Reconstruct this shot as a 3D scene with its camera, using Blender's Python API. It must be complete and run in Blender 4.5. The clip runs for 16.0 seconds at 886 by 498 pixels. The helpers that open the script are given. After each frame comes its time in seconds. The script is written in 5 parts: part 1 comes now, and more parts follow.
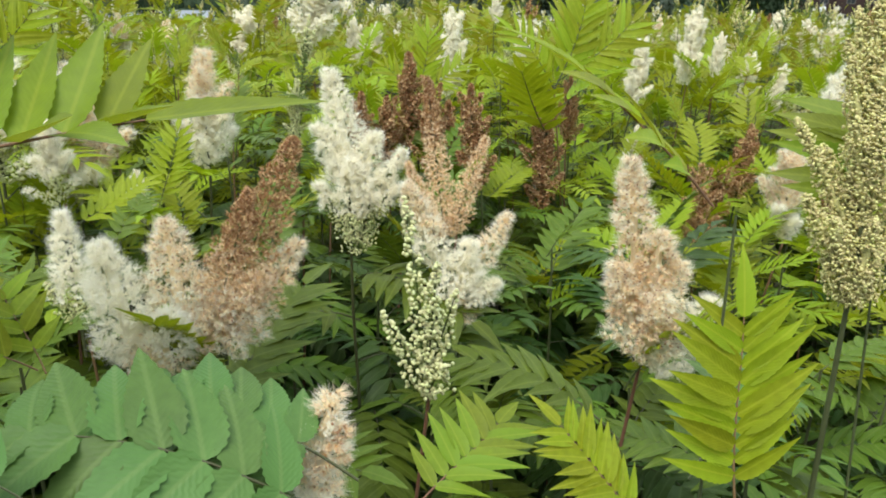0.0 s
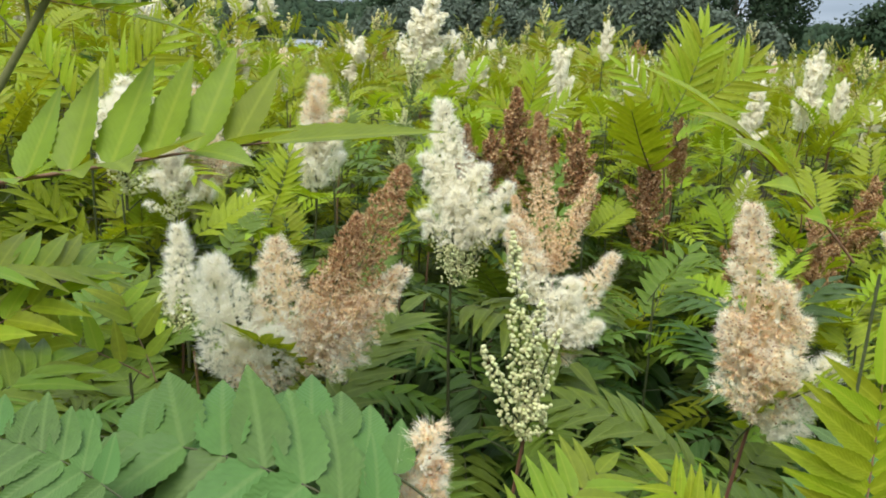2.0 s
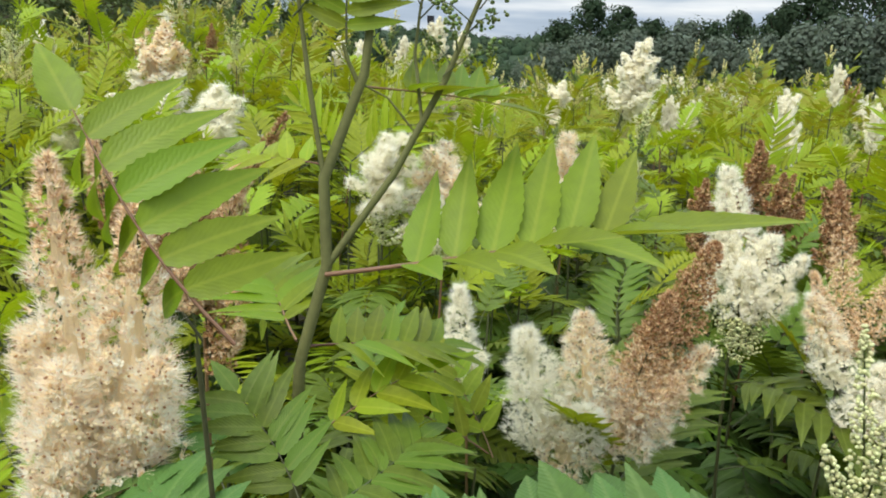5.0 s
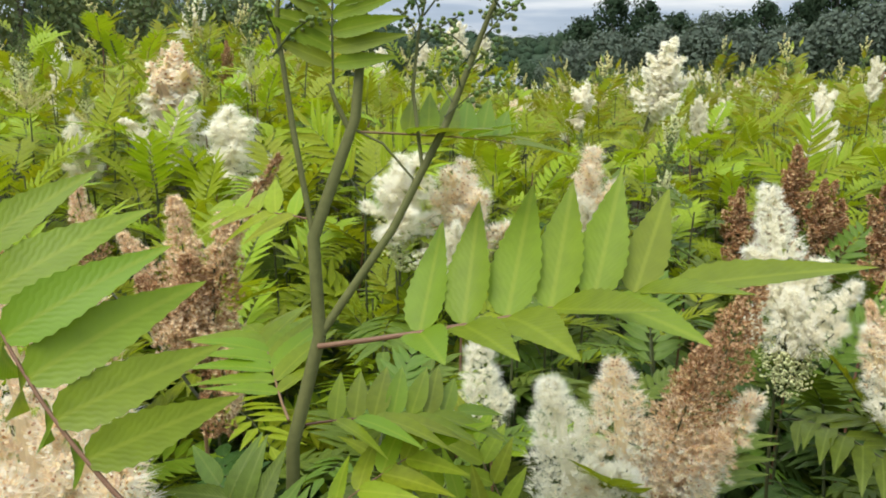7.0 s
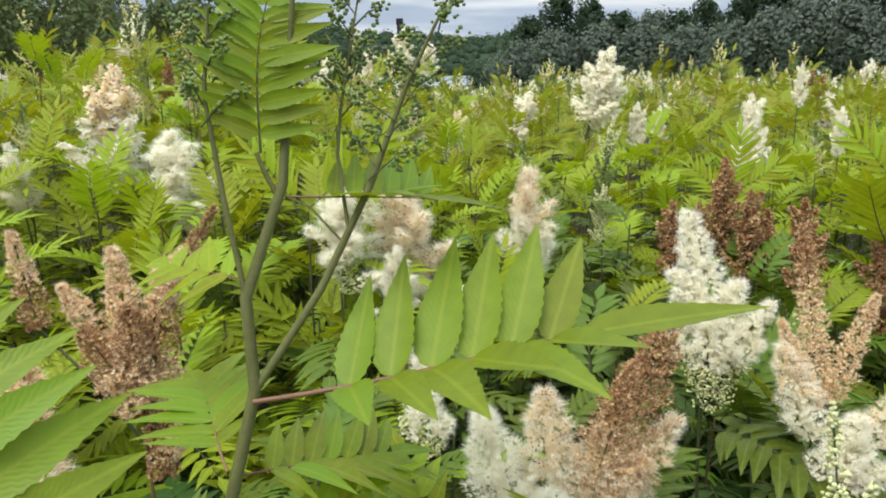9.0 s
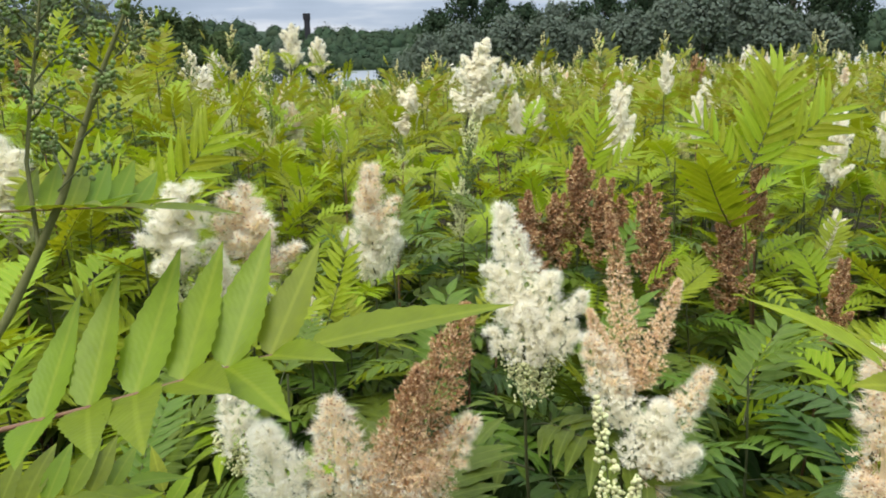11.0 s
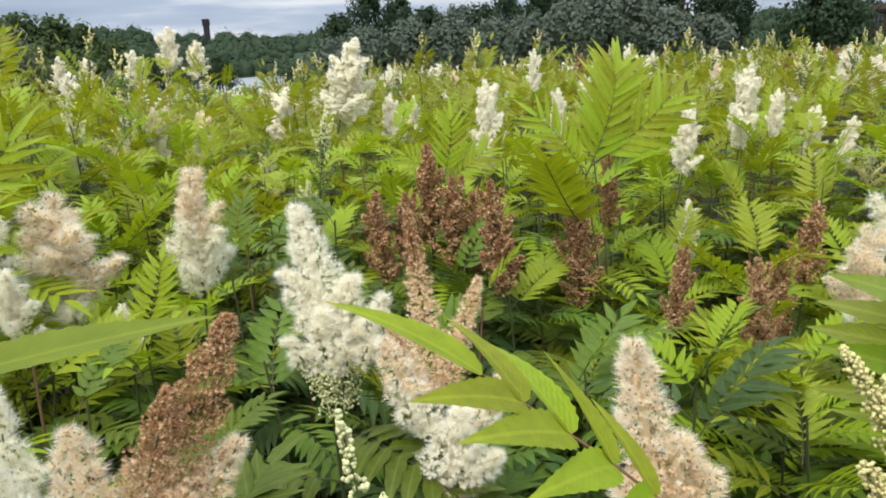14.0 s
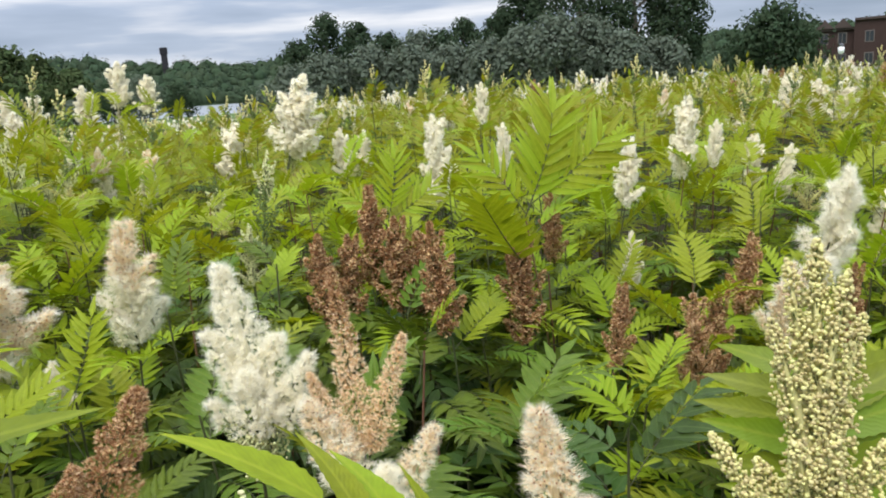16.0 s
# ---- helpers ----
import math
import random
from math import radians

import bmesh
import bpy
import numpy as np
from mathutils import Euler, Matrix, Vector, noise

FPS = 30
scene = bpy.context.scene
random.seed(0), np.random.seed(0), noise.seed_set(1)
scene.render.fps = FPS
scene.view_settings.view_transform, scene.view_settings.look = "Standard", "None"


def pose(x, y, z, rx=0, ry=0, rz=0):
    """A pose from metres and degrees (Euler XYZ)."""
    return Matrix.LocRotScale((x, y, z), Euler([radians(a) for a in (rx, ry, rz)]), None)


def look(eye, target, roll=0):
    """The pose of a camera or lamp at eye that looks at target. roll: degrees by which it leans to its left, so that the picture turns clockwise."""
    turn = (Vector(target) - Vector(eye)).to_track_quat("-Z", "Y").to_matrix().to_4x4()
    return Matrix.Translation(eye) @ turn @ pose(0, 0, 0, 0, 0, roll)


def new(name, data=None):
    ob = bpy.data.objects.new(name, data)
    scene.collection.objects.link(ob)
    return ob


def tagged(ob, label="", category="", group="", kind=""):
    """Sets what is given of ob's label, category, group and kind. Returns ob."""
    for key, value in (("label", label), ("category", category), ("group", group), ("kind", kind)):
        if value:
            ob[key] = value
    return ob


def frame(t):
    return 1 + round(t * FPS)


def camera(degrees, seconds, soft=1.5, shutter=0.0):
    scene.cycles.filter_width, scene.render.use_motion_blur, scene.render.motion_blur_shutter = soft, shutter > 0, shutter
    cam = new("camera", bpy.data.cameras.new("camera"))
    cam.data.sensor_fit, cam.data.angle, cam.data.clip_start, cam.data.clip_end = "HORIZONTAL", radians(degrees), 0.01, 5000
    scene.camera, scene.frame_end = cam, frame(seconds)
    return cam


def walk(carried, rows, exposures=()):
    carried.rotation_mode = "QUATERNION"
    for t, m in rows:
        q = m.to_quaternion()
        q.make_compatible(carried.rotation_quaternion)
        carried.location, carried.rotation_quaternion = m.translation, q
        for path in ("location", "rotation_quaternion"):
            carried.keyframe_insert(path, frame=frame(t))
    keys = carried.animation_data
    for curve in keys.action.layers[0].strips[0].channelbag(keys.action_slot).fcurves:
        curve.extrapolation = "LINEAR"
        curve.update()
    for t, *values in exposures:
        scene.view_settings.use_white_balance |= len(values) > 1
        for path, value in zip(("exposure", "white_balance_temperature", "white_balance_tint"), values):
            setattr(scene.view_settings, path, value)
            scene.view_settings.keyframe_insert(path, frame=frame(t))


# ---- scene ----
EXPOSURE = 0.0
cam = camera(60.2, 16.0, soft=1.9)
PATH = [
    (0.0, pose(-0.056, -0.190, 1.510, 72.68, -1.21, -7.02)),
    (0.5, pose(-0.038, -0.171, 1.504, 73.43, -1.54, -5.40)),
    (1.0, pose(-0.042, -0.153, 1.502, 73.93, -2.08, -3.91)),
    (1.5, pose(-0.052, -0.149, 1.502, 74.38, -2.50, -1.82)),
    (2.0, pose(-0.073, -0.178, 1.508, 74.85, -2.96, 0.50)),
    (2.5, pose(-0.091, -0.187, 1.507, 75.31, -3.37, 2.76)),
    (3.0, pose(-0.113, -0.183, 1.511, 75.74, -3.80, 4.72)),
    (3.5, pose(-0.129, -0.121, 1.514, 76.03, -2.45, 7.14)),
    (4.0, pose(-0.172, -0.126, 1.517, 76.36, -2.86, 9.32)),
    (4.5, pose(-0.226, -0.169, 1.542, 76.56, -2.65, 11.08)),
    (5.0, pose(-0.254, -0.181, 1.546, 76.79, -2.33, 12.80)),
    (7.5, pose(-0.258, -0.079, 1.591, 76.89, -0.11, 14.56)),
    (8.0, pose(-0.255, -0.102, 1.609, 76.84, -0.03, 13.60)),
    (8.5, pose(-0.253, -0.121, 1.619, 76.84, 0.20, 12.34)),
    (9.0, pose(-0.229, -0.110, 1.626, 76.90, 0.69, 10.75)),
    (9.5, pose(-0.188, -0.084, 1.626, 76.84, 1.14, 9.19)),
    (12.0, pose(-0.023, -0.019, 1.609, 76.07, 2.21, 1.23)),
    (12.5, pose(0.000, 0.000, 1.600, 76.06, 2.32, 0.00)),
    (13.0, pose(0.023, 0.000, 1.600, 76.04, 2.45, -1.02)),
    (13.5, pose(0.054, 0.002, 1.600, 76.14, 2.73, -1.81)),
    (14.0, pose(0.082, 0.015, 1.599, 76.30, 2.82, -2.59)),
    (14.5, pose(0.104, 0.019, 1.600, 76.66, 3.08, -3.31)),
    (15.0, pose(0.113, 0.017, 1.613, 76.99, 3.17, -4.13)),
    (15.5, pose(0.121, 0.018, 1.626, 77.41, 3.51, -4.84)),
    (16.0, pose(0.140, 0.020, 1.638, 77.86, 3.75, -5.48)),
]
walk(cam, PATH, [(0, EXPOSURE, 6520, 8), (6, EXPOSURE, 6560, 9), (12, EXPOSURE, 6500, 12), (16, EXPOSURE, 6500, 13.5)])

# ---------------------------------------------------------------- light
world = bpy.data.worlds.new("overcast_sky")
scene.world = world
world.use_nodes = True


def build_world():
    nt = world.node_tree
    n, l = nt.nodes, nt.links
    n.clear()
    out = n.new("ShaderNodeOutputWorld")
    bg = n.new("ShaderNodeBackground")
    sky = n.new("ShaderNodeTexSky")
    sky.sky_type, sky.sun_disc = "NISHITA", False
    sky.sun_elevation, sky.sun_rotation = radians(60), radians(211)
    dim = n.new("ShaderNodeMix")
    dim.data_type, dim.blend_type = "RGBA", "MULTIPLY"
    dim.inputs["Factor"].default_value = 1.0
    dim.inputs["B"].default_value = (0.12, 0.12, 0.12, 1)
    tc = n.new("ShaderNodeTexCoord")
    sep = n.new("ShaderNodeSeparateXYZ")
    # the cloud sheet is stretched sideways near the horizon, as seen from below
    mp = n.new("ShaderNodeMapping")
    mp.inputs["Scale"].default_value = (2.2, 2.2, 17.0)
    no = n.new("ShaderNodeTexNoise")
    no.inputs["Scale"].default_value = 1.15
    no.inputs["Detail"].default_value = 5.0
    no.inputs["Roughness"].default_value = 0.5
    ramp = n.new("ShaderNodeValToRGB")
    e = ramp.color_ramp.elements
    e[0].position, e[0].color = 0.33, (0.36, 0.46, 0.61, 1)
    e[1].position, e[1].color = 0.645, (1.16, 1.19, 1.22, 1)
    m = ramp.color_ramp.elements.new(0.50)
    m.color = (0.55, 0.66, 0.83, 1)
    # an overcast sky is about three times as bright overhead as at the horizon
    up = n.new("ShaderNodeMapRange")
    up.inputs["From Min"].default_value, up.inputs["From Max"].default_value = 0.10, 0.95
    up.inputs["To Min"].default_value, up.inputs["To Max"].default_value = SKY_LOW, SKY_HIGH
    mul = n.new("ShaderNodeMix")
    mul.data_type, mul.blend_type = "RGBA", "MULTIPLY"
    mul.inputs["Factor"].default_value = 1.0
    mix = n.new("ShaderNodeMix")
    mix.data_type = "RGBA"
    mix.inputs["Factor"].default_value = 0.88
    l.new(tc.outputs["Generated"], sep.inputs[0])
    l.new(tc.outputs["Generated"], mp.inputs["Vector"])
    l.new(mp.outputs[0], no.inputs["Vector"])
    l.new(no.outputs["Fac"], ramp.inputs[0])
    l.new(sep.outputs["Z"], up.inputs["Value"])
    l.new(ramp.outputs[0], mul.inputs["A"])
    l.new(up.outputs[0], mul.inputs["B"])
    l.new(sky.outputs[0], dim.inputs["A"])
    l.new(dim.outputs["Result"], mix.inputs["A"])
    l.new(mul.outputs["Result"], mix.inputs["B"])
    l.new(mix.outputs["Result"], bg.inputs["Color"])
    bg.inputs["Strength"].default_value = 1.0
    l.new(bg.outputs[0], out.inputs[0])


SKY_LOW, SKY_HIGH = 0.86, 3.1
build_world()
sun = new("sun", bpy.data.lights.new("sun", "SUN"))
sun.data.energy, sun.data.angle, sun.data.color = 3.3, radians(34), (1.0, 0.95, 0.86)
sun.matrix_world = look((0, 0, 30), (9, 15, 0))


# ---------------------------------------------------------------- materials
def mat(name, base, rough=0.6, vary=0.25, scale=30.0, spec=0.3, trans=0.0, tcol=None, per="object", veins=False, bump=0.0, fine=8.0, hue=0.02):
    """Base colour with noise at two scales, a shift from piece to piece, and light through thin leaves."""
    m = bpy.data.materials.new(name)
    m.use_nodes = True
    nt = m.node_tree
    n, l = nt.nodes, nt.links
    p = n["Principled BSDF"]
    p.inputs["Roughness"].default_value = rough
    p.inputs["Specular IOR Level"].default_value = spec
    tc = n.new("ShaderNodeTexCoord")
    n1 = n.new("ShaderNodeTexNoise")
    n1.inputs["Scale"].default_value = scale
    n1.inputs["Detail"].default_value = 3.0
    n2 = n.new("ShaderNodeTexNoise")
    n2.inputs["Scale"].default_value = scale * fine
    n2.inputs["Detail"].default_value = 2.0
    l.new(tc.outputs["Object"], n1.inputs["Vector"])
    l.new(tc.outputs["Object"], n2.inputs["Vector"])
    add = n.new("ShaderNodeMath")
    add.operation = "ADD"
    l.new(n1.outputs["Fac"], add.inputs[0])
    l.new(n2.outputs["Fac"], add.inputs[1])
    if per == "object":
        src = n.new("ShaderNodeObjectInfo").outputs["Random"]
    else:
        src = n.new("ShaderNodeNewGeometry").outputs["Random Per Island"]
    add2 = n.new("ShaderNodeMath")
    add2.operation = "MULTIPLY_ADD"
    add2.inputs[1].default_value = 1.0
    l.new(src, add2.inputs[0])
    l.new(add.outputs[0], add2.inputs[2])
    rng = n.new("ShaderNodeMapRange")
    rng.inputs["From Min"].default_value, rng.inputs["From Max"].default_value = 0.6, 1.9
    rng.inputs["To Min"].default_value, rng.inputs["To Max"].default_value = 1 - vary, 1 + vary
    l.new(add2.outputs[0], rng.inputs["Value"])
    hs = n.new("ShaderNodeHueSaturation")
    hs.inputs["Color"].default_value = (*base, 1)
    l.new(rng.outputs[0], hs.inputs["Value"])
    hr = n.new("ShaderNodeMapRange")
    hr.inputs["To Min"].default_value, hr.inputs["To Max"].default_value = 0.5 - hue, 0.5 + hue
    l.new(src, hr.inputs["Value"])
    l.new(hr.outputs[0], hs.inputs["Hue"])
    col = hs.outputs[0]
    height = n2.outputs["Fac"]
    if veins:
        # side veins run from the midrib towards the tip; the midrib is paler
        uv = n.new("ShaderNodeUVMap")
        sp = n.new("ShaderNodeSeparateXYZ")
        l.new(uv.outputs[0], sp.inputs[0])
        ab = n.new("ShaderNodeMath")
        ab.operation = "ABSOLUTE"
        l.new(sp.outputs["Y"], ab.inputs[0])
        k = n.new("ShaderNodeMath")
        k.operation = "MULTIPLY_ADD"
        k.inputs[1].default_value = -0.28
        l.new(ab.outputs[0], k.inputs[0])
        l.new(sp.outputs["X"], k.inputs[2])
        s = n.new("ShaderNodeMath")
        s.operation = "MULTIPLY"
        s.inputs[1].default_value = 15.0 * 2 * math.pi
        l.new(k.outputs[0], s.inputs[0])
        sn = n.new("ShaderNodeMath")
        sn.operation = "SINE"
        l.new(s.outputs[0], sn.inputs[0])
        rib = n.new("ShaderNodeMapRange")
        rib.inputs["From Min"].default_value, rib.inputs["From Max"].default_value = 0.05, 0.14
        rib.inputs["To Min"].default_value, rib.inputs["To Max"].default_value = 1.0, 0.0
        l.new(ab.outputs[0], rib.inputs["Value"])
        pale = n.new("ShaderNodeMix")
        pale.data_type = "RGBA"
        pale.inputs["B"].default_value = (min(1, base[0] * 1.8 + 0.03), min(1, base[1] * 1.5 + 0.03), min(1, base[2] * 1.7 + 0.02), 1)
        half = n.new("ShaderNodeMath")
        half.operation = "MULTIPLY"
        half.inputs[1].default_value = 0.35
        l.new(rib.outputs[0], half.inputs[0])
        l.new(half.outputs[0], pale.inputs["Factor"])
        l.new(col, pale.inputs["A"])
        col = pale.outputs["Result"]
        height = sn.outputs[0]
    l.new(col, p.inputs["Base Color"])
    if bump:
        b = n.new("ShaderNodeBump")
        b.inputs["Strength"].default_value = bump
        b.inputs["Distance"].default_value = 0.0010 if veins else 0.002
        l.new(height, b.inputs["Height"])
        l.new(b.outputs[0], p.inputs["Normal"])
    if trans:
        t = n.new("ShaderNodeBsdfTranslucent")
        tint = n.new("ShaderNodeMix")
        tint.data_type, tint.blend_type = "RGBA", "MULTIPLY"
        tint.inputs["Factor"].default_value = 1.0
        tint.inputs["B"].default_value = (*(tcol or (1, 1, 1)), 1)
        l.new(col, tint.inputs["A"])
        l.new(tint.outputs["Result"], t.inputs["Color"])
        mx = n.new("ShaderNodeMixShader")
        mx.inputs[0].default_value = trans
        l.new(p.outputs[0], mx.inputs[1])
        l.new(t.outputs[0], mx.inputs[2])
        l.new(mx.outputs[0], n["Material Output"].inputs["Surface"])
    return m


GLOW = (1.5, 1.35, 0.6)
M_YOUNG = mat("young_leaf", (0.205, 0.264, 0.011), 0.5, 0.30, 12, 0.22, 0.34, GLOW, "object", True, 0.12, hue=0.02)
M_LEAF = mat("mature_leaf", (0.078, 0.122, 0.012), 0.44, 0.34, 12, 0.19, 0.20, GLOW, "object", True, 0.15, hue=0.02)
M_DARK = mat("old_leaf", (0.040, 0.079, 0.014), 0.43, 0.36, 12, 0.18, 0.12, GLOW, "object", True, 0.15, hue=0.015)
M_STEM = mat("green_stem", (0.060, 0.068, 0.026), 0.6, 0.25, 25, 0.3, bump=0.3)
M_RED = mat("reddish_rachis", (0.16, 0.085, 0.045), 0.55, 0.25, 25, 0.3)
M_WHITE = mat("white_petal", (0.90, 0.86, 0.72), 0.7, 0.08, 60, 0.1, 0.50, (1, 1, 0.95), "island", hue=0.01)
M_STAMEN = mat("stamen", (0.90, 0.87, 0.75), 0.7, 0.06, 60, 0.1, 0.50, (1, 1, 0.95), "island", hue=0.01)
M_CREAM = mat("fading_petal", (0.86, 0.74, 0.54), 0.75, 0.18, 60, 0.1, 0.45, (1, 0.95, 0.85), "island", hue=0.02)
M_TAN = mat("withered_petal", (0.62, 0.44, 0.25), 0.8, 0.35, 60, 0.1, 0.15, (1, 0.9, 0.8), "island", hue=0.02)
M_BROWN = mat("dry_capsule", (0.33, 0.180, 0.085), 0.8, 0.40, 60, 0.1, 0.10, (1, 0.9, 0.8), "island", hue=0.015)
M_BUD = mat("cream_bud", (0.66, 0.66, 0.34), 0.5, 0.15, 60, 0.3, 0.2, (1, 1, 0.8), "island", hue=0.02)
M_YBUD = mat("yellow_bud", (0.68, 0.62, 0.28), 0.5, 0.2, 60, 0.3, 0.25, (1, 1, 0.8), "island", hue=0.02)
M_GBUD = mat("green_fruit", (0.12, 0.165, 0.04), 0.5, 0.3, 60, 0.3, 0.0, None, "island", hue=0.03)
M_SOIL = mat("leaf_litter_soil", (0.032, 0.027, 0.015), 0.95, 0.4, 2.0, 0.1, bump=0.6)
M_GRASS = mat("rough_grass", (0.075, 0.110, 0.030), 0.9, 0.35, 0.25, 0.1)


class Heap:
    """Collects corners, faces, material numbers and leaf coordinates for one mesh."""

    def __init__(self):
        self.v, self.f, self.m, self.uv = [], [], [], []

    def tube(self, pts, radii, mi, sides=5):
        base = len(self.v)
        pts = [Vector(p) for p in pts]
        for i, p in enumerate(pts):
            d = (pts[min(i + 1, len(pts) - 1)] - pts[max(i - 1, 0)]).normalized()
            a = d.orthogonal().normalized()
            if i and a.dot(self._a) < 0:
                a = -a
            a = (self._a - d * self._a.dot(d)).normalized() if i else a
            self._a = a
            b = d.cross(a)
            for k in range(sides):
                w = 2 * math.pi * k / sides
                self.v.append(p + (a * math.cos(w) + b * math.sin(w)) * radii[i])
        for i in range(len(pts) - 1):
            for k in range(sides):
                self.f.append((base + i * sides + k, base + i * sides + (k + 1) % sides, base + (i + 1) * sides + (k + 1) % sides, base + (i + 1) * sides + k))
                self.m.append(mi)

    def bead(self, p, r, mi, rnd):
        """A small eight- or twenty-sided bud with an uneven turn."""
        base = len(self.v)
        a, b, c = turn_axes(rnd)
        for s, ax in ((1, a), (-1, a), (1, b), (-1, b), (1.15, c), (-1.15, c)):
            self.v.append(p + ax * (r * s))
        for t in ((0, 2, 4), (2, 1, 4), (1, 3, 4), (3, 0, 4), (2, 0, 5), (1, 2, 5), (3, 1, 5), (0, 3, 5)):
            self.f.append(tuple(base + i for i in t))
            self.m.append(mi)

    def ball(self, p, r, mi, rnd):
        base = len(self.v)
        for q in ICO_V:
            self.v.append(p + q * r)
        for t in ICO_F:
            self.f.append(tuple(base + i for i in t))
            self.m.append(mi)

    def tri(self, a, b, c, mi):
        base = len(self.v)
        self.v += [a, b, c]
        self.f.append((base, base + 1, base + 2))
        self.m.append(mi)

    def quad(self, a, b, c, d, mi):
        base = len(self.v)
        self.v += [a, b, c, d]
        self.f.append((base, base + 1, base + 2, base + 3))
        self.m.append(mi)

    def mesh(self, name, mats, smooth=True):
        me = bpy.data.meshes.new(name)
        me.from_pydata([tuple(p) for p in self.v], [], self.f)
        for x in mats:
            me.materials.append(x)
        me.polygons.foreach_set("material_index", self.m)
        if smooth:
            me.polygons.foreach_set("use_smooth", [True] * len(self.f))
        if self.uv:
            uv = np.zeros((len(self.v), 2), np.float32)
            for i, w in self.uv:
                uv[i] = w
            idx = np.empty(len(me.loops), np.int32)
            me.loops.foreach_get("vertex_index", idx)
            me.uv_layers.new(name="leaf").data.foreach_set("uv", uv[idx].ravel())
        me.update()
        return me


def turn_axes(rnd):
    d = Vector((rnd.gauss(0, 1), rnd.gauss(0, 1), rnd.gauss(0, 1))).normalized()
    a = d.orthogonal().normalized()
    return a, d.cross(a), d


def icosahedron():
    g = (1 + 5 ** 0.5) / 2
    v = [Vector(p).normalized() for p in ((-1, g, 0), (1, g, 0), (-1, -g, 0), (1, -g, 0), (0, -1, g), (0, 1, g), (0, -1, -g), (0, 1, -g), (g, 0, -1), (g, 0, 1), (-g, 0, -1), (-g, 0, 1))]
    f = []
    for i in range(12):
        for j in range(i + 1, 12):
            for k in range(j + 1, 12):
                if all((v[a] - v[b]).length < 1.06 for a, b in ((i, j), (j, k), (i, k))):
                    up = (v[j] - v[i]).cross(v[k] - v[i]).dot(v[i]) > 0
                    f.append((i, j, k) if up else (i, k, j))
    return v, f


ICO_V, ICO_F = icosahedron()


# ---------------------------------------------------------------- leaves
def leaflet(h, base, way, up, length, width, mi, detail, droop, fold, rnd):
    """One lance-shaped, saw-edged leaflet: folded a little along its midrib and bent towards the ground."""
    way, up = way.normalized(), up.normalized()
    side = way.cross(up).normalized()
    up = side.cross(way).normalized()
    n = (2, 3, 8, 24)[detail]
    start = len(h.v)
    twist = rnd.uniform(-0.25, 0.25)
    for i in range(n + 1):
        t = i / n
        prof = (math.sin(math.pi * t ** 0.66) ** 0.9) * (1 - 0.25 * t) * 1.15 if 0 < t < 1 else 0.0
        w = width * 0.5 * prof
        if detail >= 2 and 0 < i < n:
            w *= (1.06 if i % 2 else 0.945) if detail == 3 else (1.09 if i % 2 else 0.93)
        mid = base + way * (length * t) - up * (droop * length * t * t)
        s = side * math.cos(twist * t) + up * math.sin(twist * t)
        lift = up * (w * fold)
        back = way * (-0.25 * w)
        for k, p in ((-1, mid - s * w + lift + back), (0, mid), (1, mid + s * w + lift + back)):
            h.uv.append((len(h.v), (t, k * prof)))
            h.v.append(p)
    for i in range(n):
        a = start + i * 3
        h.f += [(a, a + 1, a + 4, a + 3), (a + 1, a + 2, a + 5, a + 4)]
        h.m += [mi, mi]


def leaf_mesh(name, material, seed, pairs=8, length=0.24, llen=0.075, lwid=0.019, arch=0.35, detail=2, lift=0.15, angle=62, droop=0.22, rachis=M_STEM, bare=0.2, last=0.95, split=False, tuck=False):
    """A feathered leaf along +X: the rachis arches down, leaflets stand in pairs, one closes the tip. tuck: one row hangs below the rachis."""
    rnd = random.Random(seed)
    h = Heap()
    blades = []

    def blade():
        blades.append(Heap() if split else h)
        return blades[-1]

    def at(t):
        return Vector((length * t * (1 - 0.12 * arch * t), 0.012 * math.sin(3 * t + seed), length * (0.18 * t - arch * t * t)))

    k = 7 if detail >= 2 else 4
    h.tube([at(i / k) for i in range(k + 1)], [0.0017 * (1 - 0.6 * i / k) * (1 if detail else 1.3) for i in range(k + 1)], 1, 5 if detail >= 2 else 3)
    for i in range(pairs):
        t = bare + (0.97 - bare) * (i + 0.3) / pairs
        p, d = at(t), (at(min(1, t + 0.05)) - at(t - 0.05)).normalized()
        up = Vector((0, 1, 0)).cross(d) * -1
        if up.z < 0:
            up = -up
        size = (0.72 + 0.5 * math.sin(math.pi * (0.18 + 0.72 * i / pairs))) * rnd.uniform(0.92, 1.06)
        for s in (-1, 1):
            a = radians(angle - 16 * i / pairs + rnd.uniform(-6, 6))
            way = d * math.cos(a) + Vector((0, s, 0)) * math.sin(a) + up * (lift + rnd.uniform(-0.10, 0.10))
            if tuck and s > 0:
                way = d * 0.25 + Vector((0, 0.35, 0)) - up * 0.9
            leaflet(blade(), p, way, up, llen * size, lwid * size, 0, detail, droop + rnd.uniform(-0.08, 0.10), 0.28 + rnd.uniform(-0.1, 0.12), rnd)
    d = (at(1) - at(0.93)).normalized()
    up = Vector((0, 1, 0)).cross(d) * -1
    leaflet(blade(), at(1), d, up if up.z > 0 else -up, llen * last, lwid * 1.1, 0, detail, droop, 0.3, rnd)
    if split:
        return h.mesh(name, [material, rachis]), [q.mesh("leaflet", [material]) for q in blades]
    return h.mesh(name, [material, rachis])


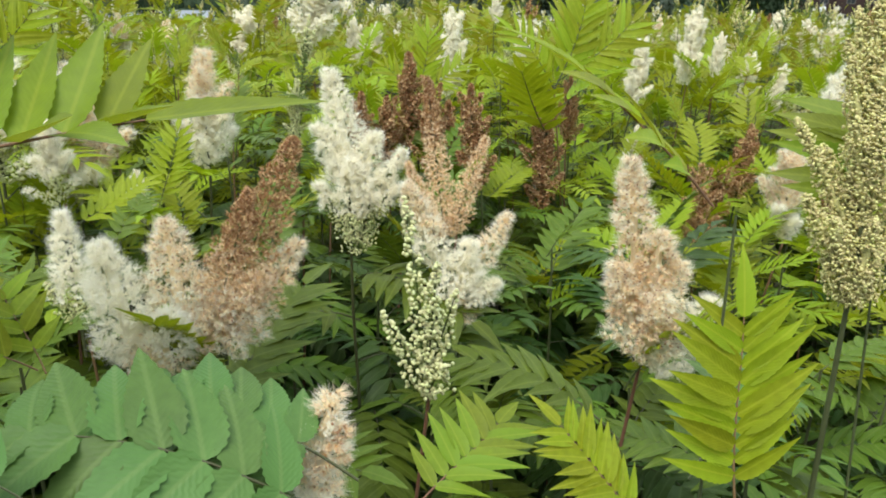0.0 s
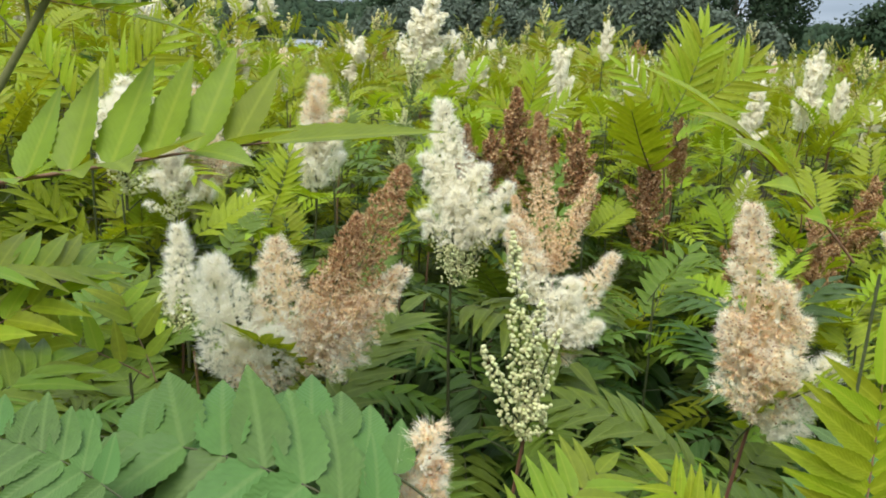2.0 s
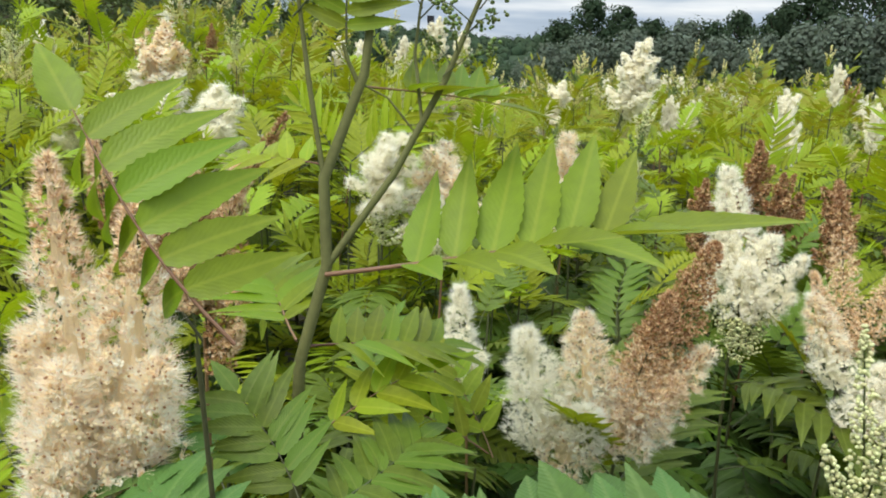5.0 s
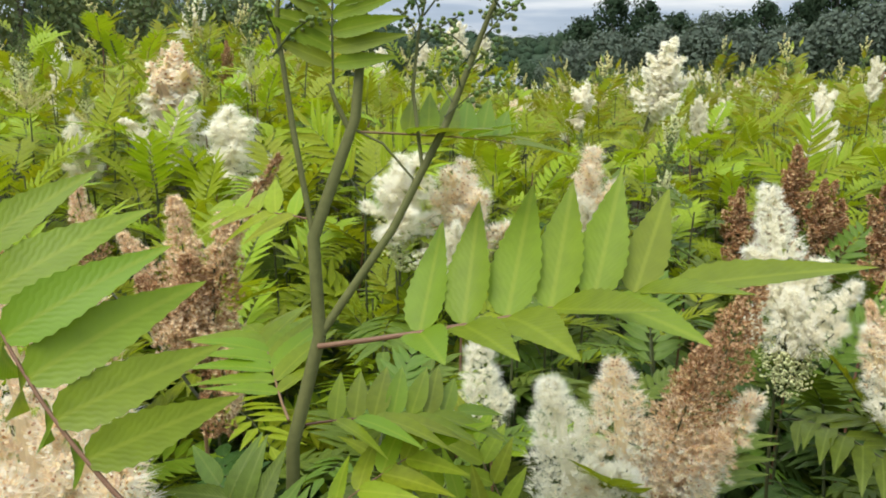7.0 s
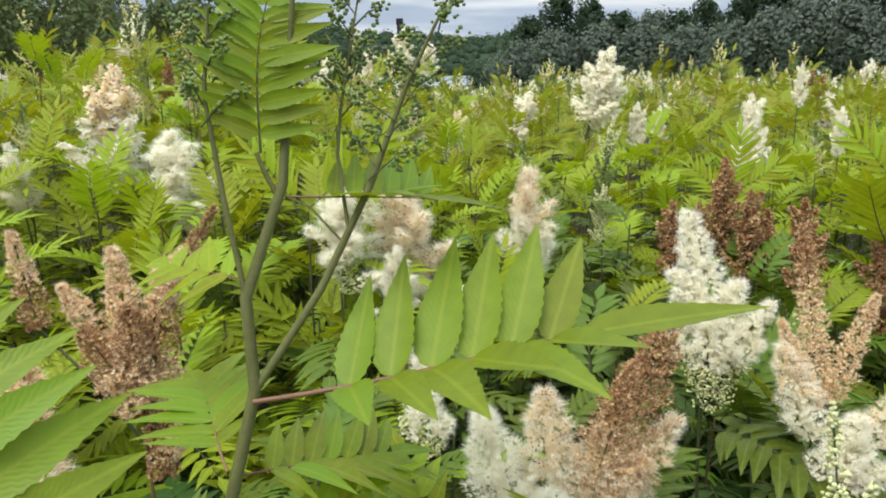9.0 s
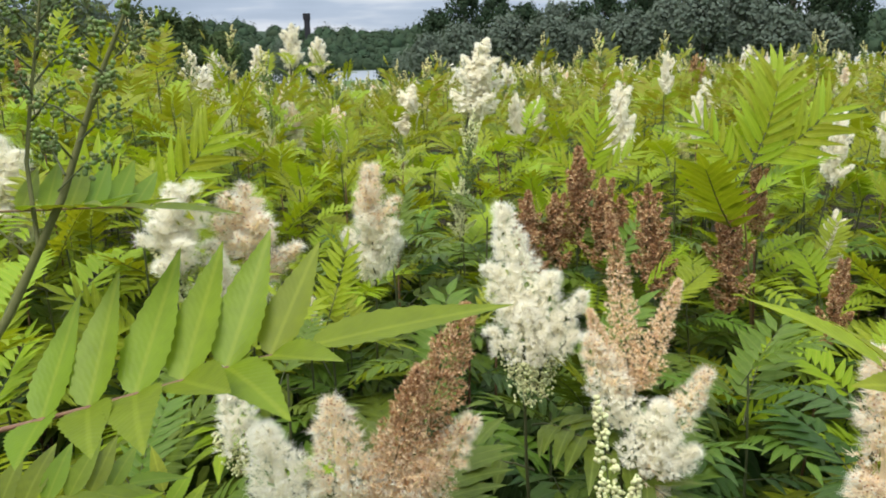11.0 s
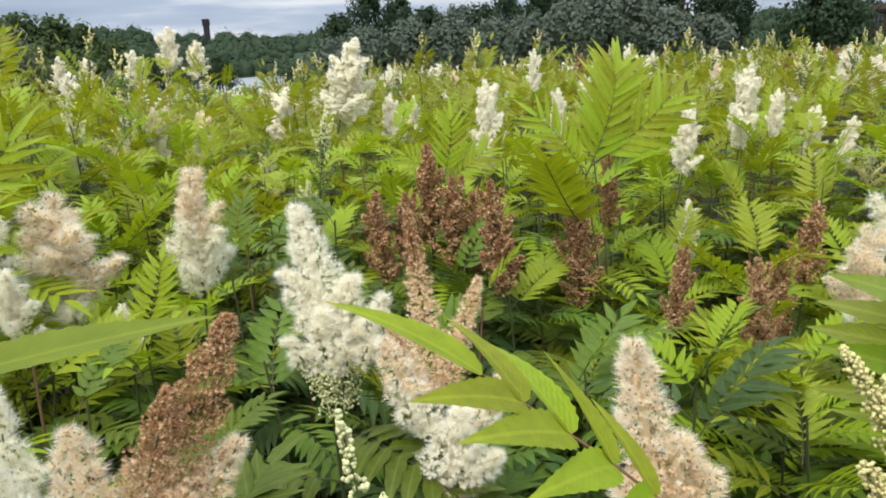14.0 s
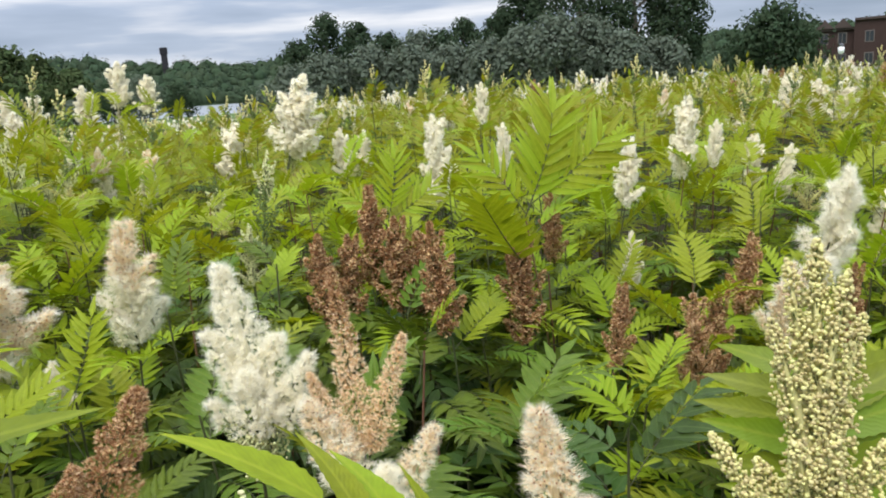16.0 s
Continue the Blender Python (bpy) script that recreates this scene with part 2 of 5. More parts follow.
# ---------------------------------------------------------------- flower heads
HEAD = [M_STEM, M_WHITE, M_STAMEN, M_CREAM, M_TAN, M_BROWN, M_BUD, M_YBUD, M_GBUD]
STEM_, WHITE_, STAMEN_, CREAM_, TAN_, BROWN_, BUD_, YBUD_, GBUD_ = range(9)


def flower(h, p, out, r, kind, rnd, fine):
    """A five-petalled floret with long stamens, or what withering leaves of it."""
    a = out.orthogonal().normalized()
    b = out.cross(a)
    w0 = rnd.uniform(0, 6.28)
    if kind == "white":
        petal, hair, hairs, hl = WHITE_, STAMEN_, 11, 1.85
    elif kind == "cream":
        petal, hair, hairs, hl = (CREAM_ if rnd.random() < 0.62 else WHITE_), (CREAM_ if rnd.random() < 0.5 else STAMEN_), 11, 1.85
    elif kind == "tan":
        petal, hair, hairs, hl = (TAN_ if rnd.random() < 0.6 else CREAM_), (CREAM_ if rnd.random() < 0.6 else TAN_), 6, 1.3
    else:
        petal, hair, hairs, hl = (BROWN_ if rnd.random() < 0.72 else TAN_), (BROWN_ if rnd.random() < 0.5 else TAN_), 4, 1.1
    dry = kind in ("tan", "brown")
    n = 4 if not fine or not dry else 5
    curl = {"white": 0.25, "cream": 0.5, "tan": 0.9, "brown": 1.2}[kind]
    pr = r * ((0.52 if fine else 0.75) if not dry else 0.75)
    for i in range(n):
        w = w0 + 6.283 * i / n + rnd.uniform(-0.25, 0.25)
        d = a * math.cos(w) + b * math.sin(w)
        s = out.cross(d)
        tip = p + (d + out * curl).normalized() * pr
        if dry and fine:
            s = s * (pr * rnd.uniform(0.14, 0.30))
            tip += out * (pr * rnd.uniform(-0.1, 0.4))
            h.tri(p - s, p + s, tip, petal if rnd.random() < 0.75 else hair)
        elif not fine:
            mid = p + d * (pr * 0.15)
            h.tri(mid - s * pr * 0.42, mid + s * pr * 0.42, tip, petal if rnd.random() < 0.8 else hair)
        else:
            mid = p + (d * 0.6 + out * curl * 0.25) * pr
            h.quad(p, mid + s * pr * 0.45, tip, mid - s * pr * 0.45, petal)
    if not fine:
        hairs, hl = hairs // 5, hl * 0.58
    for i in range(hairs):
        w, q = rnd.uniform(0, 6.283), rnd.uniform(0.1, 0.9)
        d = (a * math.cos(w) + b * math.sin(w)) * q + out * rnd.uniform(0.6, 1.0)
        d.normalize()
        s = d.orthogonal().normalized() * (r * (0.042 if fine else 0.07))
        e = p + d * (r * hl * rnd.uniform(0.75, 1.2))
        h.tri(p - s, p + s, e, hair)
    if kind == "cream" and rnd.random() < 0.30:
        h.bead(p + out * r * 0.7, r * 0.19, BROWN_, rnd)


def spike(h, base, tip, radius, kinds, rnd, step=0.0075, fine=True):
    """One lobe of a flower head. kinds: what it carries from its base to its tip."""
    base, tip = Vector(base), Vector(tip)
    ax = tip - base
    ln = ax.length
    d = ax / ln
    a = d.orthogonal().normalized()
    b = d.cross(a)
    h.tube([base, base + ax * 0.5, tip], [0.0014, 0.0011, 0.0005], STEM_, 4)
    ph = rnd.uniform(0, 6)

    def girth(t, w):
        prof = (0.40 + 0.60 * min(1, t / 0.14)) * (1 - t) ** 0.68 + 0.07
        return radius * prof * (1 + 0.20 * math.sin(ph + t * ln * 150 + 1.6 * math.sin(w * 2 + ph)))

    dry = sum(k in ("tan", "brown") for k in kinds) * 2 >= len(kinds)
    if not dry and not any(k in ("bud", "gbud") for k in kinds):
        # the packed inner florets, as one crumpled body
        rings, sides = (7, 9) if fine else (4, 6)
        start = len(h.v)
        for i in range(rings + 1):
            t = 0.02 + 0.93 * i / rings
            for k in range(sides):
                w = 6.283 * k / sides
                rr = girth(t, w) * (rnd.uniform(0.12, 0.28) if kinds[0] == "ybud" else rnd.uniform(0.14, 0.34) if fine else rnd.uniform(0.40, 0.62))
                h.v.append(base + d * (ln * t + rnd.uniform(-0.002, 0.002)) + (a * math.cos(w) + b * math.sin(w)) * rr)
        for i in range(rings):
            kk = kinds[min(len(kinds) - 1, int((i + 0.5) / rings * len(kinds)))]
            mi = {"white": WHITE_, "cream": CREAM_, "tan": CREAM_, "brown": BROWN_, "ybud": YBUD_}[kk]
            for k in range(sides):
                h.f.append((start + i * sides + k, start + i * sides + (k + 1) % sides, start + (i + 1) * sides + (k + 1) % sides, start + (i + 1) * sides + k))
                h.m.append(mi)
    if dry and fine:
        step *= 0.8
    count = int(2 * math.pi * radius * 0.62 * ln / (step * step) * (1.7 if dry else 1.3 if fine else 1.2))
    for i in range(count):
        t = rnd.random() ** 1.15
        w = rnd.uniform(0, 6.283)
        rr = girth(t, w) * (rnd.uniform(0.08, 1.1) ** 0.5 if dry else 1 + rnd.uniform(-0.38, 0.10))
        rad = a * math.cos(w) + b * math.sin(w)
        p = base + d * (ln * t) + rad * rr
        out = (rad + d * 0.45 + Vector((0, 0, 0.25))).normalized()
        k = kinds[min(len(kinds) - 1, max(0, int(t * len(kinds) + rnd.uniform(-0.35, 0.35))))]
        if k in ("bud", "ybud", "gbud"):
            r = rnd.uniform(0.0011, 0.0019) if k == "ybud" and fine else step * rnd.uniform(0.22, 0.36)
            (h.ball if fine and k != "ybud" else h.bead)(p * 1.0 - rad * rr * rnd.uniform(0, 0.45), r, {"bud": BUD_, "ybud": YBUD_, "gbud": GBUD_}[k], rnd)
            if fine and rnd.random() < 0.4:
                c = base + d * (ln * max(0, t - 0.08))
                s = d.cross(rad) * 0.0004
                h.tri(c - s, c + s, p, GBUD_)
        else:
            flower(h, p, out, step * rnd.uniform(0.85, 1.2), k, rnd, fine)


def head_mesh(name, seed, height, width, kinds, lobes=11, step=0.0075, fine=True, low=None, lean=0.0, loose=1.2):
    """A cone-shaped flower head standing at the origin: one axis and ascending lobes that shorten upwards.
    kinds: from the foot to the tip. low: what the lowest lobes carry instead."""
    rnd = random.Random(seed)
    h = Heap()
    top = Vector((lean * height, 0, height))
    h.tube([(0, 0, -0.04), (lean * height * 0.2, 0, height * 0.4), top * 0.97], [0.0026, 0.0018, 0.0006], STEM_, 5)
    r0 = width * 0.5
    spike(h, top * 0.45, top, r0 * 0.36, kinds[-2:] if len(kinds) > 1 else kinds, rnd, step, fine)
    for i in range(lobes):
        t = 0.02 + 0.74 * i / lobes
        w = i * 2.4 + rnd.uniform(-0.4, 0.4)
        reach = r0 * (loose - 0.8 * loose * t) * rnd.uniform(0.75, 1.1)
        b = top * t
        e = b + Vector((math.cos(w) * reach, math.sin(w) * reach, height * rnd.uniform(0.20, 0.30)))
        k = kinds[min(len(kinds) - 1, int(t * len(kinds) / 0.8))]
        ks = [k] if not (low and i < lobes * 0.35) else low
        spike(h, b, e, r0 * rnd.uniform(0.28, 0.40) * (1 - 0.35 * t), ks, rnd, step, fine)
    return h.mesh(name, HEAD, smooth=False)


# ---------------------------------------------------------------- shrubs
def part(name, mesh, parent, m=None, label=""):
    ob = new(name, mesh)
    ob.parent = parent
    if m is not None:
        ob.matrix_basis = m
    return tagged(ob, label)


def stem_mesh(name, height, lean, seed, r=0.0045, red=False):
    rnd = random.Random(seed)
    h = Heap()
    pts = []
    for i in range(7):
        t = i / 6
        pts.append((lean[0] * t * t + 0.012 * math.sin(t * 5 + seed), lean[1] * t * t + 0.012 * math.cos(t * 4 + seed) - 0.012, height * t))
    h.tube(pts, [r * (1.25 - 0.75 * i / 6) for i in range(7)], 0, 7)
    return h.mesh(name, [M_RED if red else M_STEM])


LEAVES = {
    "young": [leaf_mesh("young_leaf", M_YOUNG, 10 + i, 10, 0.23, 0.066, 0.0158, a, 2, 0.25, droop=0.12) for i, a in enumerate((0.10, 0.35, 0.55))],
    "mature": [leaf_mesh("leaf", M_LEAF, 20 + i, 8, 0.23, 0.068, 0.0200, a, 2, 0.12) for i, a in enumerate((0.2, 0.45, 0.65))],
    "old": [leaf_mesh("old_leaf", M_DARK, 30 + i, 6, 0.22, 0.074, 0.0260, a, 2, 0.05, droop=0.3) for i, a in enumerate((0.3, 0.5, 0.75))],
}
LEAVES_MID = {
    "young": [leaf_mesh("young_leaf", M_YOUNG, 40 + i, 10, 0.23, 0.066, 0.0160, a, 1, 0.25, droop=0.12) for i, a in enumerate((0.10, 0.35, 0.55))],
    "mature": [leaf_mesh("leaf", M_LEAF, 50 + i, 9, 0.23, 0.068, 0.0190, a, 1, 0.12) for i, a in enumerate((0.2, 0.45, 0.65))],
    "old": [leaf_mesh("old_leaf", M_DARK, 60 + i, 7, 0.22, 0.072, 0.0230, a, 1, 0.05, droop=0.3) for i, a in enumerate((0.3, 0.5, 0.75))],
}

HEADS = {
    "white": [head_mesh("flower_head", 1, 0.25, 0.145, ["white"], 12, step=0.0084, low=["bud", "bud", "white"]), head_mesh("flower_head", 2, 0.24, 0.13, ["white"], 10, step=0.0085)],
    "cream": [head_mesh("flower_head", 3, 0.26, 0.15, ["white", "cream", "cream"], 12, step=0.0085), head_mesh("flower_head", 4, 0.24, 0.13, ["white", "cream"], 10, step=0.0085)],
    "brown": [head_mesh("flower_head", 5, 0.26, 0.10, ["brown"], 12, step=0.0084), head_mesh("flower_head", 6, 0.24, 0.09, ["tan", "brown", "brown"], 10, step=0.0084)],
    "bud": [head_mesh("flower_head", 7, 0.24, 0.12, ["bud"], 12, step=0.008), head_mesh("flower_head", 8, 0.24, 0.10, ["gbud", "bud"], 9, step=0.010)],
}
HEADS_MID = {
    "white": [head_mesh("flower_head", 11 + i, 0.25, 0.16, ["white"], 13, step=0.0102, fine=False, loose=0.9) for i in range(3)],
    "cream": [head_mesh("flower_head", 15 + i, 0.25, 0.16, ["white", "cream"], 13, step=0.0102, fine=False, loose=0.9) for i in range(2)],
    "brown": [head_mesh("flower_head", 18 + i, 0.24, 0.10, ["brown"], 11, step=0.0062, fine=False, loose=1.0) for i in range(2)],
    "bud": [head_mesh("flower_head", 21 + i, 0.25, 0.14, ["ybud", "bud", "gbud"], 11, step=0.0100, fine=False) for i in range(2)],
}
WORDS = {
    "white": "false spiraea shoot with a fluffy white flower head above feathered leaves",
    "cream": "false spiraea shoot with a fading cream and pinkish flower head",
    "brown": "false spiraea shoot with a dried rust-brown flower head",
    "bud": "false spiraea shoot with a head of round unopened greenish buds",
    None: "leafy false spiraea shoot with bright feathered leaves and no flowers",
}


def shrub(foot, tip, kind, seed, head=None, size=1.0, near=True, leaves=9, turn=None, top_young=0.5, head_len=0.25, label="", spread=1.0, reach=(0.40, 1.0), thick=0.0042, wide=1.0, aged=0.62):
    """A shoot that stands at foot and carries a flower head whose tip is at tip, or ends in young leaves there."""
    rnd = random.Random(seed)
    foot, tip = Vector(foot), Vector(tip)
    body = tip - foot
    height = body.z
    neck = height - (head_len * size * 0.96 if kind else 0.0)
    root = new("false_spiraea")
    root.location = foot
    tagged(root, label or WORDS[kind], "shrub", "shoots of the false spiraea thicket")
    lean = (body.x, body.y)
    k = (neck / height) ** 2
    part("stem", stem_mesh("stem", neck, (lean[0] * k, lean[1] * k), seed, thick, thick > 0.003 and rnd.random() < 0.2), root)

    def along(t):
        return Vector((lean[0] * t * t, lean[1] * t * t, height * t))

    if kind:
        me = head or rnd.choice((HEADS if near else HEADS_MID)[kind])
        q = Vector((lean[0] * (1 - k), lean[1] * (1 - k), height - neck)).to_track_quat("Z", "Y")
        m = Matrix.LocRotScale(along(neck / height), q, Vector((size * wide, size * wide, size))) @ pose(0, 0, 0, 0, 0, rnd.uniform(0, 360) if turn is None else turn)
        part("flower_head", me, root, m)
    sets = LEAVES if near else LEAVES_MID
    for i in range(leaves):
        t = reach[0] + (reach[1] - reach[0]) * (i + 0.5) / leaves
        z = t * neck / height
        age = "young" if t > 1 - top_young * 0.5 else "mature" if t > aged - 0.2 * top_young else "old"
        w = i * 137.5 + seed * 50 + rnd.uniform(-25, 25)
        tilt = -58 * max(0, (t - 0.75) / 0.25) if not kind else -25 * max(0, (t - 0.6) / 0.4)
        s = spread * rnd.uniform(0.85, 1.15) * (0.75 if t > 0.93 else 1)
        m = Matrix.Translation(along(z)) @ pose(0, 0, 0, rnd.uniform(-14, 14), tilt + rnd.uniform(-12, 12), w) @ Matrix.Scale(s, 4)
        part("leaf", rnd.choice(sets[age]), root, m)
    return root


# ---------------------------------------------------------------- ground, river, hill
M_FAR = mat("far_wood_leaf", (0.033, 0.053, 0.027), 0.9, 0.14, 0.05, 0.1, 0.0, None, "island", hue=0.02)
def land(x, y):
    r = math.hypot(x, y)
    z = -0.0085 * max(0.0, min(r, 160) - 20)
    z -= 1.2 * min(1, max(0, (r - 158) / 8))
    z += 2.6 * min(1, max(0, (r - 480) / 14))
    az = math.degrees(math.atan2(x, y))
    left = min(1, max(0, (-9 - az) / 16))
    z += (25 + 13 * left) * min(1, max(0, (r - 500) / 160)) ** 1.3
    return z


def build_land():
    h = Heap()
    rings = [0.0, 1, 2, 4, 7, 11, 16, 24, 34, 46, 60, 80, 105, 135, 157, 162, 168, 200, 300, 400, 478, 486, 495, 510, 540, 580, 620, 665, 760, 1100, 2000, 4000]
    n = 96
    for r in rings:
        for k in range(n):
            a = 2 * math.pi * k / n
            x, y = r * math.sin(a), r * math.cos(a)
            bump = 0.03 * noise.noise((x * 0.4, y * 0.4, 0)) if r < 100 else 0
            h.v.append(Vector((x, y, land(x, y) + bump)))
    for i in range(len(rings) - 1):
        for k in range(n):
            a, b = i * n + k, i * n + (k + 1) % n
            h.f.append((a, a + n, b + n, b))
            h.m.append(0 if rings[i] < 46 else 1 if rings[i] < 470 else 2)
    ob = new("ground", h.mesh("ground", [M_SOIL, M_GRASS, M_FAR]))
    tagged(ob, "dark leaf-littered soil running out to rough grass", "ground", kind="structure")
    w = Heap()
    for i, r in enumerate((160, 240, 340, 492)):
        for k in range(49):
            a = radians(-80 + 160 * k / 48)
            w.v.append(Vector((r * math.sin(a), r * math.cos(a), -1.35)))
    for i in range(3):
        for k in range(48):
            a = i * 49 + k
            w.f.append((a, a + 1, a + 50, a + 49))
            w.m.append(0)
    water = mat("river_water", (0.20, 0.215, 0.22), 0.30, 0.15, 0.05, 0.5, bump=0.5)
    tagged(new("water", w.mesh("water", [water])), "pale river reflecting a cloudy sky", "river", kind="structure")


build_land()


# ---------------------------------------------------------------- trees
def crown_heap(h, seed, lumps, wide, tall, low, count, size, mi=0):
    """Leaf clumps over many uneven lumps, loose at the rim so that the sky shows through."""
    rnd = random.Random(seed)
    for j in range(lumps):
        t = (j + 0.5) / lumps
        w = j * 2.4 + rnd.uniform(-0.5, 0.5)
        rim = math.sin(math.pi * min(0.97, 0.16 + 0.80 * t)) ** 0.8
        c = Vector((math.cos(w) * wide * 0.33 * rim, math.sin(w) * wide * 0.33 * rim, low + (tall - low) * (0.12 + 0.80 * t)))
        lr = wide * (0.11 + 0.12 * rnd.random()) * (0.6 + 0.5 * rim)
        for i in range(count // lumps):
            d = Vector((rnd.gauss(0, 1), rnd.gauss(0, 1), rnd.gauss(0, 1))).normalized()
            p = c + Vector((d.x, d.y, d.z * 1.15)) * (lr * rnd.uniform(0.6, 1.0) ** (1 if rnd.random() < 0.8 else -0.6))
            q = (d + Vector((rnd.gauss(0, 0.32), rnd.gauss(0, 0.32), rnd.gauss(0, 0.32)))).normalized()
            a = q.cross(Vector((rnd.gauss(0, 1), rnd.gauss(0, 1), rnd.gauss(0, 1)))).normalized()
            b = q.cross(a)
            s = size * rnd.uniform(0.65, 1.35)
            h.quad(p - a * s * 0.5, p + b * s * 0.32, p + a * s * 0.6, p - b * s * 0.32, mi)


M_BARK = mat("tree_bark", (0.10, 0.085, 0.065), 0.9, 0.3, 3, 0.1, bump=0.4)
M_TREE = mat("tree_leaf", (0.040, 0.062, 0.034), 0.95, 0.22, 0.6, 0.03, 0.25, (1.1, 1.1, 0.8), "island", hue=0.02)
M_BUSH = mat("riverside_bush_leaf", (0.105, 0.132, 0.056), 0.9, 0.22, 0.6, 0.05, 0.30, (1.2, 1.15, 0.7), "island", hue=0.03)
M_BANK = mat("river_bank_leaf", (0.062, 0.088, 0.036), 0.95, 0.22, 0.4, 0.03, 0.25, (1.1, 1.1, 0.8), "island", hue=0.02)
M_WILLOW = mat("silver_willow_leaf", (0.108, 0.132, 0.098), 0.95, 0.22, 0.6, 0.03, 0.25, (1.1, 1.1, 0.85), "island", hue=0.02)


def trunk_mesh(seed, tall, low, wide):
    rnd = random.Random(seed)
    h = Heap()
    r = tall * 0.022
    h.tube([(0, 0, -0.3), (0.03 * tall * 0.3, 0, tall * 0.3), (0, 0.02 * tall, tall * 0.62), (0, 0, tall * 0.9)], [r * 1.4, r, r * 0.6, r * 0.15], 0, 8)
    for i in range(9):
        t = 0.22 + 0.6 * i / 9
        w = i * 2.4
        ln = wide * rnd.uniform(0.25, 0.40)
        b = Vector((0, 0, tall * t))
        h.tube([b, b + Vector((math.cos(w) * ln * 0.5, math.sin(w) * ln * 0.5, ln * 0.35)), b + Vector((math.cos(w) * ln, math.sin(w) * ln, ln * 0.8))], [r * 0.45, r * 0.28, r * 0.08], 0, 5)
    return h.mesh("trunk", [M_BARK])


def tree(az, dist, el, wide, material, seed, low=0.06, lumps=32, count=5000, size=0.31, label="leafy deciduous tree with a dark green crown"):
    a = radians(az)
    x, y = dist * math.sin(a), dist * math.cos(a)
    z = land(x, y)
    tall = dist * math.tan(radians(el)) + 1.6 - z
    root = new("tree")
    root.location = (x, y, z)
    tagged(root, label, "tree", "trees on the far edge of the field")
    part("trunk", trunk_mesh(seed, tall, low * tall, wide), root)
    h = Heap()
    crown_heap(h, seed, lumps, wide, tall, low * tall, count, size)
    part("crown", h.mesh("crown", [material]), root)
    return root


DARK_TREE = "dark green poplar with an uneven leafy crown"
WILLOW = "rounded silver-green willow reaching down to the grass"
for i, (az, dist, el, wide) in enumerate((
        (-4.7, 76, 3.8, 4.6), (-2.6, 74, 5.6, 5.0), (-0.4, 78, 5.0, 5.0), (1.7, 76, 4.1, 5.0), (4.0, 75, 3.9, 5.5), (5.6, 75, 3.9, 5.0),
        (7.3, 78, 4.7, 4.6), (9.7, 72, 4.8, 4.8))):
    tree(az, dist, el, wide, M_TREE if i % 2 else M_WILLOW if i in (4,) else M_TREE, 100 + i, label=DARK_TREE)
for i, (az, dist, el, wide) in enumerate(((-5.2, 68, 1.9, 5.0), (-2.9, 66, 2.6, 5.4), (0.4, 66, 3.1, 5.5), (3.2, 65, 2.9, 5.4), (6.2, 66, 2.7, 5.4), (8.8, 64, 2.9, 5.0), (11.4, 62, 3.9, 5.0), (13.9, 60, 4.5, 5.4), (16.4, 61, 4.1, 5.0), (18.6, 60, 2.8, 4.5), (21.2, 62, 2.2, 4.6))):
    tree(az, dist, el, wide, M_WILLOW, 130 + i, low=0.02, label=WILLOW)
for i, (az, dist, el, wide) in enumerate(((11.6, 72, 7.4, 6.5), (15.6, 74, 8.5, 7.5), (19.4, 72, 9.0, 7.5), (22.2, 72, 7.6, 5.5))):
    tree(az, dist, el, wide, M_TREE, 160 + i, lumps=34, count=9000, label="tall dark tree with drooping leafy limbs")
tree(28.6, 58, 3.6, 6.4, M_TREE, 180, low=0.03, lumps=26, count=6000, label="broad bushy tree beside the brick building")
tree(26.0, 66, 1.2, 3.6, M_TREE, 181, low=0.03, label="low bush at the foot of the trees")
for i, (az, dist, el, wide) in enumerate(((-29.8, 38, 5.0, 5.4), (-36.0, 37, 5.6, 6.4), (-43.0, 36, 7.0, 7.0), (-51.0, 34, 8.0, 7.0), (-25.6, 44, 2.0, 4.6))):
    tree(az, dist, el, wide, M_BUSH, 210 + i, low=0.03, lumps=26, count=6400, size=0.20, label="pale green bushy willow at the edge of the thicket")
tree(-29.0, 40, 4.6, 6.0, M_WILLOW, 182, low=0.03, label="grey-green willow at the river side")
tree(-34.0, 44, 5.0, 6.0, M_WILLOW, 183, low=0.03, label="grey-green willow at the river side")
tree(-40.0, 42, 6.0, 6.0, M_TREE, 184, low=0.03, label="dark green tree at the river side")
for i, (az, dist, el) in enumerate(((-23, 120, 0.9), (-20, 130, 0.4), (-17.5, 118, 1.6), (-15.6, 115, 2.0), (-13.2, 122, 1.2), (-10.5, 128, 0.5), (-7.6, 100, 0.2), (-6.4, 90, 0.8))):
    if az < -12 or az > -8:
        tree(az, dist, el, 6.0, M_WILLOW if i % 2 else M_TREE, 190 + i, low=0.02, count=3000, label="low willow bush on the river bank")


for i, (az, dist, el, wide) in enumerate(((-28.4, 150, 4.7, 13), (-25.6, 148, 4.4, 11), (-23.4, 146, 4.2, 9), (-21.7, 150, 3.6, 8), (-19.9, 148, 2.6, 8), (-26.8, 140, 2.6, 9), (-24.2, 138, 2.4, 9), (-22.2, 140, 2.0, 8))):
    tree(az, dist, el, wide, M_BANK, 230 + i, low=0.02, count=4000, size=0.75, label="dark green tree on the near bank of the river")


